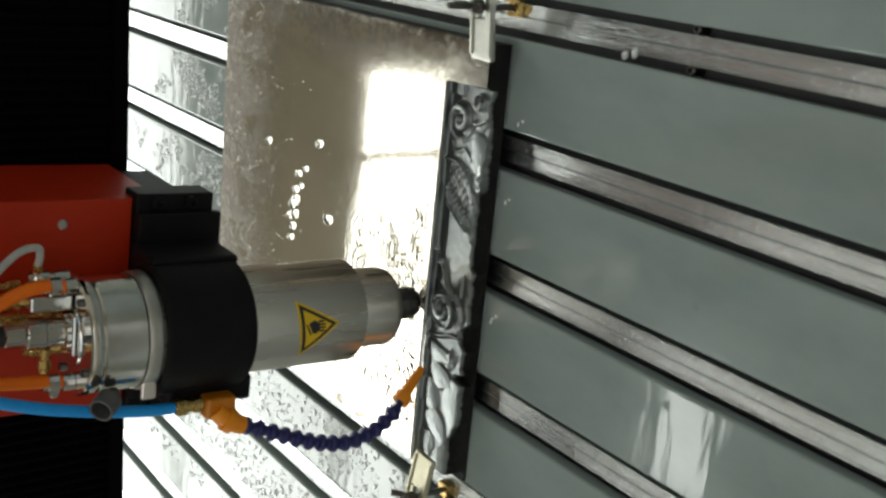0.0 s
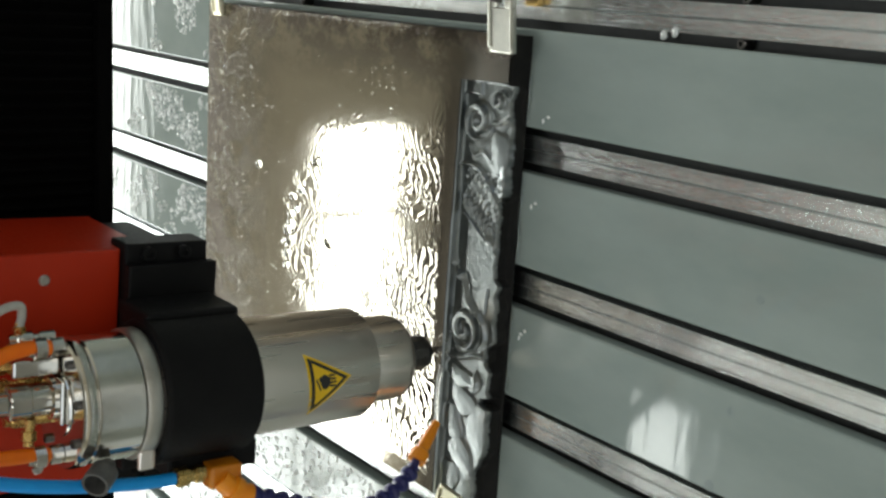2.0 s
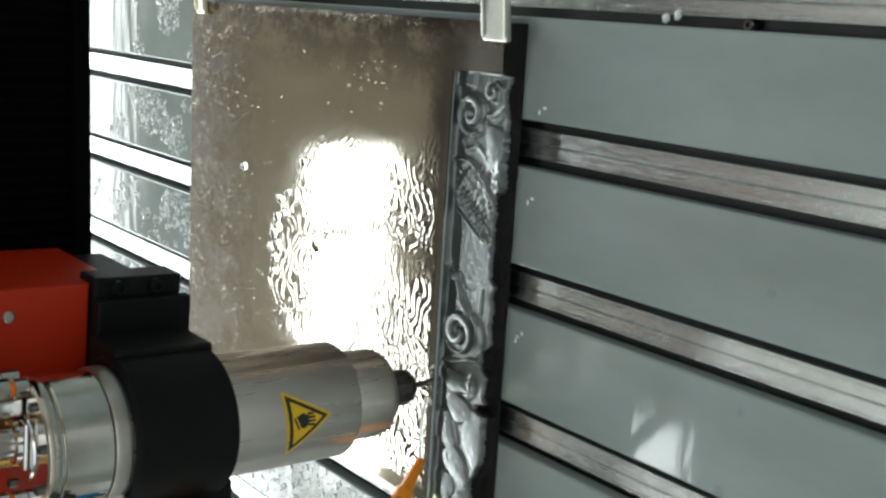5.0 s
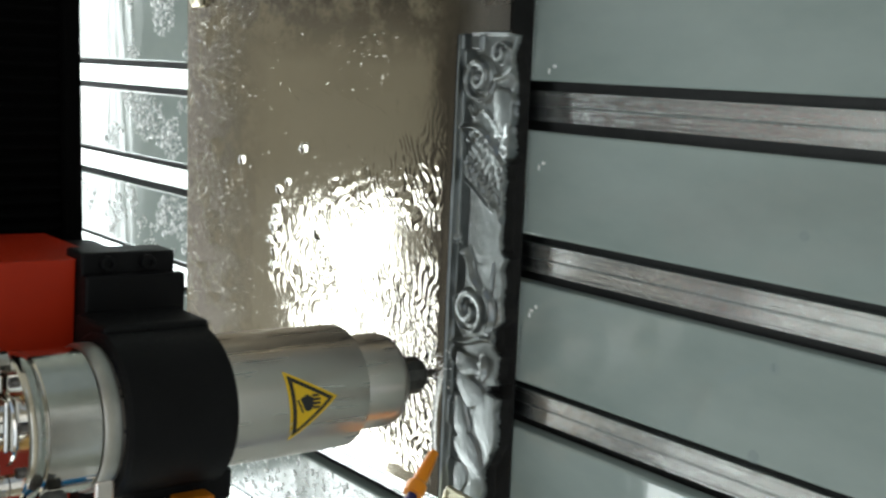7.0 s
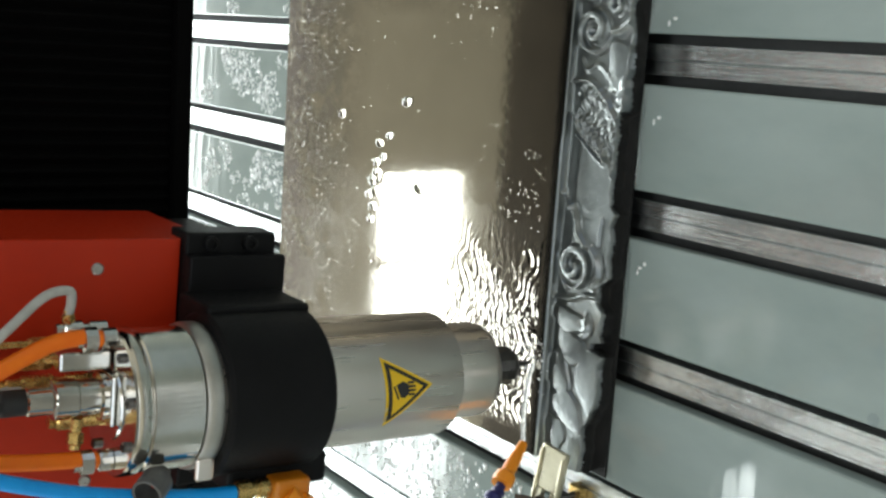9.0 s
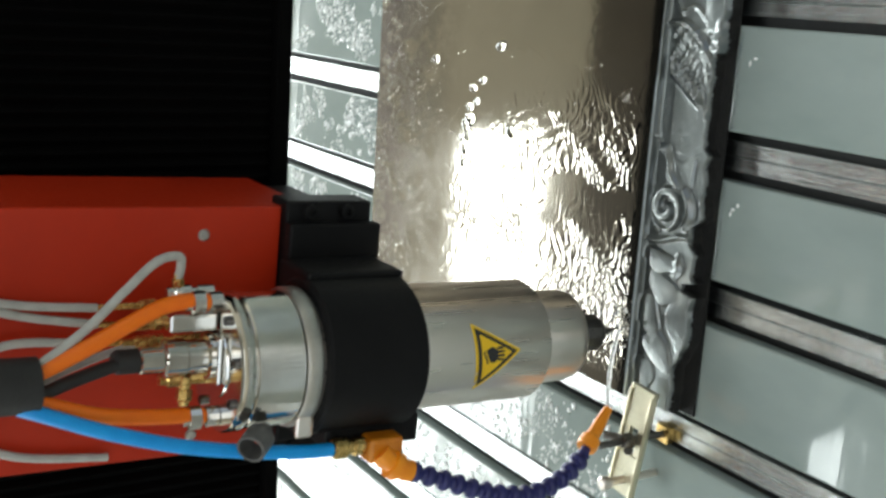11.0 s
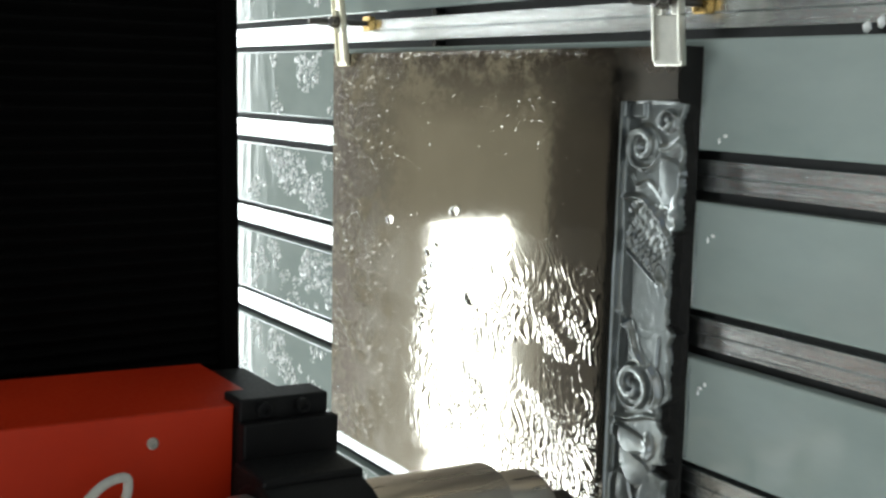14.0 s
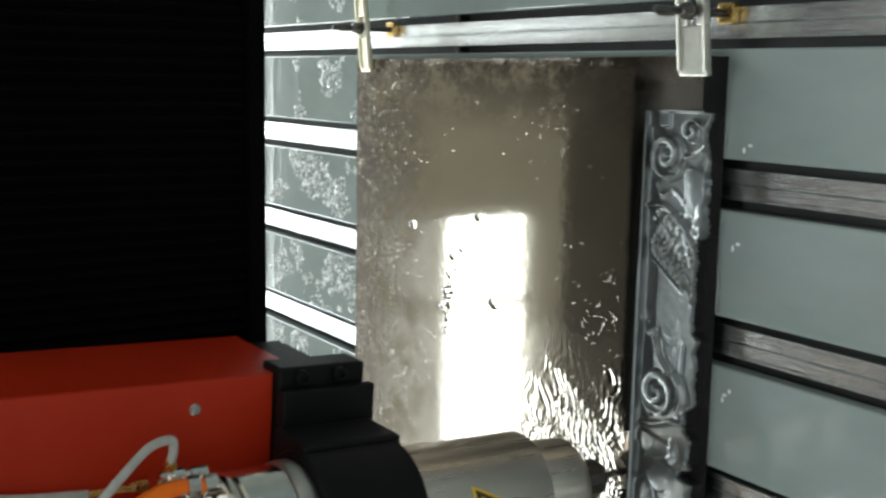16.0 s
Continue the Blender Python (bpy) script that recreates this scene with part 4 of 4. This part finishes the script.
def drops(name, label, material, spots, category="water drops"):
    """Many small flattened drops in one mesh: (x, y, z, radius, height)."""
    base = bmesh.new()
    bmesh.ops.create_icosphere(base, subdivisions=1, radius=1.0)
    bv = np.array([v.co for v in base.verts])
    base.verts.index_update()
    bf = np.array([[v.index for v in f.verts] for f in base.faces])
    base.free()
    V, F = [], []
    for k, (x, y, z, r, hgt) in enumerate(spots):
        s = bv.copy()
        s[:, 2] = np.maximum(s[:, 2], -0.1)
        q = rnd.uniform(0.7, 1.4)
        V.append(s * [r * q, r / q, hgt] + [x, y, z])
        F.append(bf + 42 * k if len(bv) == 42 else bf + len(bv) * k)
    me = bpy.data.meshes.new(name)
    me.from_pydata(np.concatenate(V).tolist(), [], np.concatenate(F).tolist())
    me.polygons.foreach_set("use_smooth", [True] * len(me.polygons))
    me.materials.append(material)
    return tagged(new(name, me), label, category, kind="stuff")


spots = []
while len(spots) < 900:
    x, y = rnd.uniform(PX0 + 0.01, PX1 - 0.004), 0.556 - abs(rnd.gauss(0, 0.085))
    if y > 0.10 and noise.noise(Vector((x * 14, y * 14, 3))) > -0.12:
        r = rnd.choice((0.0004, 0.0005, 0.0006, 0.0010))
        spots.append((x, y, TOP, r, r * 0.6))
for k in range(60):
    spots.append((PX1 - rnd.uniform(0.002, 0.008), rnd.uniform(0.1, 0.55), TOP, 0.0009, 0.0006))
for k in range(55):
    r = rnd.choice((0.0004, 0.0005, 0.0007, 0.0009))
    x, y = rnd.gauss(0.057, 0.030), rnd.gauss(0.190, 0.030)
    if x < PX1 - 0.004 and y < PY1 - 0.004:
        spots.append((x, y, TOP, r, r * 0.7))
for k in range(70):
    # thrown out beside the carved strip
    r = rnd.choice((0.0005, 0.0007, 0.0010))
    spots.append((rnd.gauss(-0.10, 0.035), 0.085 + abs(rnd.gauss(0.03, 0.03)), TOP, r, r * 0.8))
for k in range(160):
    # a fringe of drops along the top edge
    r = rnd.choice((0.0005, 0.0006, 0.0008))
    spots.append((PX1 - 0.0012 - abs(rnd.gauss(0, 0.0012)), rnd.uniform(0.14, 0.55), TOP, r, r * 0.8))
drops("water_droplets", "scattered tiny water droplets on the steel plate", WATER, spots)


def on_board(x):
    k = (-x) % PITCH
    return 0.004 < k < PANEL_W - 0.004


# white drops: foam, and bright reflections of the wet boards put in as colour
spots = []
while len(spots) < 8200:
    x, y = rnd.uniform(-0.66, 0.24), rnd.uniform(0.58, 0.96)
    if x < PX0 - 0.01:
        y = rnd.uniform(0.10, 0.95)
    dens = noise.noise(Vector((x * 16, y * 16, 7))) + 0.35 * noise.noise(Vector((x * 50, y * 50, 1)))
    want = 0.06 + (0.18 if x > -0.05 else 0.0) - (0.24 if x < PX0 else 0.06) + max(0, y - 0.76) * 2.2
    if on_board(x) and dens > want:
        r = rnd.uniform(0.0006, 0.0017) * (2.4 if rnd.random() < 0.17 else 1.0)
        spots.append((x, y, 0.0, r, r * 0.35))
drops("foam_and_glints", "patchy white coolant foam and painted wet reflections on the grey table boards", FOAM_GLINT, spots, "foam")
# splashes whose bright reflection is put into their white colour
spots = []
for x, y in ((0.052, -0.026), (0.048, -0.020), (-0.025, -0.019), (-0.029, -0.014), (-0.147, -0.014), (-0.143, -0.019), (-0.151, -0.012), (0.133, -0.149), (0.130, -0.138)):
    big = y < -0.1
    spots.append((x, y, -0.0085 if big and not on_board(x) else 0.0, 0.0042 if big else 0.0022, 0.003 if big else 0.001))
drops("splash_drops", "a few coolant splashes on the table boards, their reflections painted white", FOAM_GLINT, spots)
# grey stains in the boards
STAIN = surface("grey_stain", (0.20, 0.245, 0.24), (0.225, 0.27, 0.262), (0.25, 0.35), 0, 60, 300, 0.02)
bm = bmesh.new()
for x, y, r in ((-0.141, -0.249, 0.0042), (-0.205, -0.238, 0.0046), (-0.05, -0.262, 0.0036)):
    rim = [bm.verts.new((x + r * math.cos(k * 0.3142) * (1 + 0.12 * math.sin(3.0 * k)), y + r * math.sin(k * 0.3142), 0.0002)) for k in range(20)]
    bm.faces.new(rim)
tagged(part("board_stains", bm, STAIN, None), "small round dark stains on the grey boards", "stain", kind="stuff")

# a bead of coolant along the foot of the plate
bm = bmesh.new()
for i in range(0, 3):
    a, b = -PITCH * i - PANEL_W + 0.003, -PITCH * i - 0.003
    if a > PX0:
        tube([(a + (b - a) * k / 6, -0.0016 + 0.0005 * math.sin(5 * k + i), 0.0004) for k in range(7)], 0.0018, 8, 4, bm)
tube([(0.044, -0.0016, 0.0004), (0.075, -0.0012, 0.0004), (0.112, -0.0017, 0.0004)], 0.0013, 8, 6, bm)
tagged(part("coolant_bead", bm, WATER, None, "", True), "thin line of coolant along the plate's foot", "water", kind="stuff")

# ---- motion of the head, its jet and the ripples ----
# time, the head's place, and how high the water runs on the plate (0 calm to 1 rough)
TRAVEL = [
    (0, -0.1584, 0.0765, -0.0193, 0.25),
    (0.5, -0.1725, 0.0733, -0.0199, 0.3),
    (1, -0.1755, 0.0791, -0.0148, 0.5),
    (1.5, -0.1836, 0.0759, -0.0154, 0.6),
    (2, -0.1871, 0.0773, -0.0139, 0.55),
    (2.5, -0.1896, 0.0816, -0.0105, 0.6),
    (3, -0.2001, 0.0820, -0.0096, 1),
    (3.5, -0.2099, 0.0753, -0.0077, 1),
    (4, -0.2135, 0.0812, -0.0157, 0.35),
    (6.5, -0.2194, 0.0834, -0.0003, 1),
    (7, -0.2170, 0.0726, -0.0044, 0.85),
    (7.5, -0.2170, 0.0678, -0.0073, 0.6),
    (8, -0.2311, 0.0709, -0.0050, 0.1),
    (10.5, -0.2632, 0.0820, 0.0014, 0.7),
    (11, -0.2750, 0.0800, 0.0000, 0.75),
    (11.5, -0.2790, 0.0864, 0.0024, 1),
    (12, -0.2909, 0.0847, -0.0004, 0.95),
    (12.5, -0.2903, 0.0864, -0.0030, 0.95),
    (13, -0.2876, 0.0885, -0.0054, 0.8),
    (13.5, -0.2860, 0.0907, -0.0077, 0.85),
    (14, -0.2709, 0.0839, -0.0041, 0.9),
    (14.5, -0.2579, 0.0876, -0.0003, 0.9),
    (15, -0.2545, 0.0822, -0.0075, 0.9),
    (15.5, -0.2541, 0.0824, -0.0111, 0.3),
    (16, -0.2435, 0.0913, -0.0151, 0.25),
]


def motions():
    rows = [(t, pose(x, y, z, 0, 2.2, 0)) for t, x, y, z, level in TRAVEL]
    walk(head, rows)
    walk(jet, rows)
    shake = random.Random(9)
    walk(ripples, [(t, pose(x + shake.uniform(-0.003, 0.003), AY - 0.006 + shake.uniform(0.0, 0.008), -0.00043 * (1 - level), 0, 0, shake.uniform(-2.0, 2.0))) for t, x, y, z, level in TRAVEL])
    walk(run_off, [(t, pose(-0.258 + shake.uniform(-0.003, 0.003), AY - 0.008 + shake.uniform(0.0, 0.006), -0.00002, 0, 0, shake.uniform(-1, 1))) for t, x, y, z, level in TRAVEL])
    walk(pool, [(t, pose(x + shake.uniform(-0.001, 0.003), AY - 0.005 + shake.uniform(0.0, 0.006), 0.00004, 0, 0, shake.uniform(-4, 1))) for t, x, y, z, level in TRAVEL])


motions()
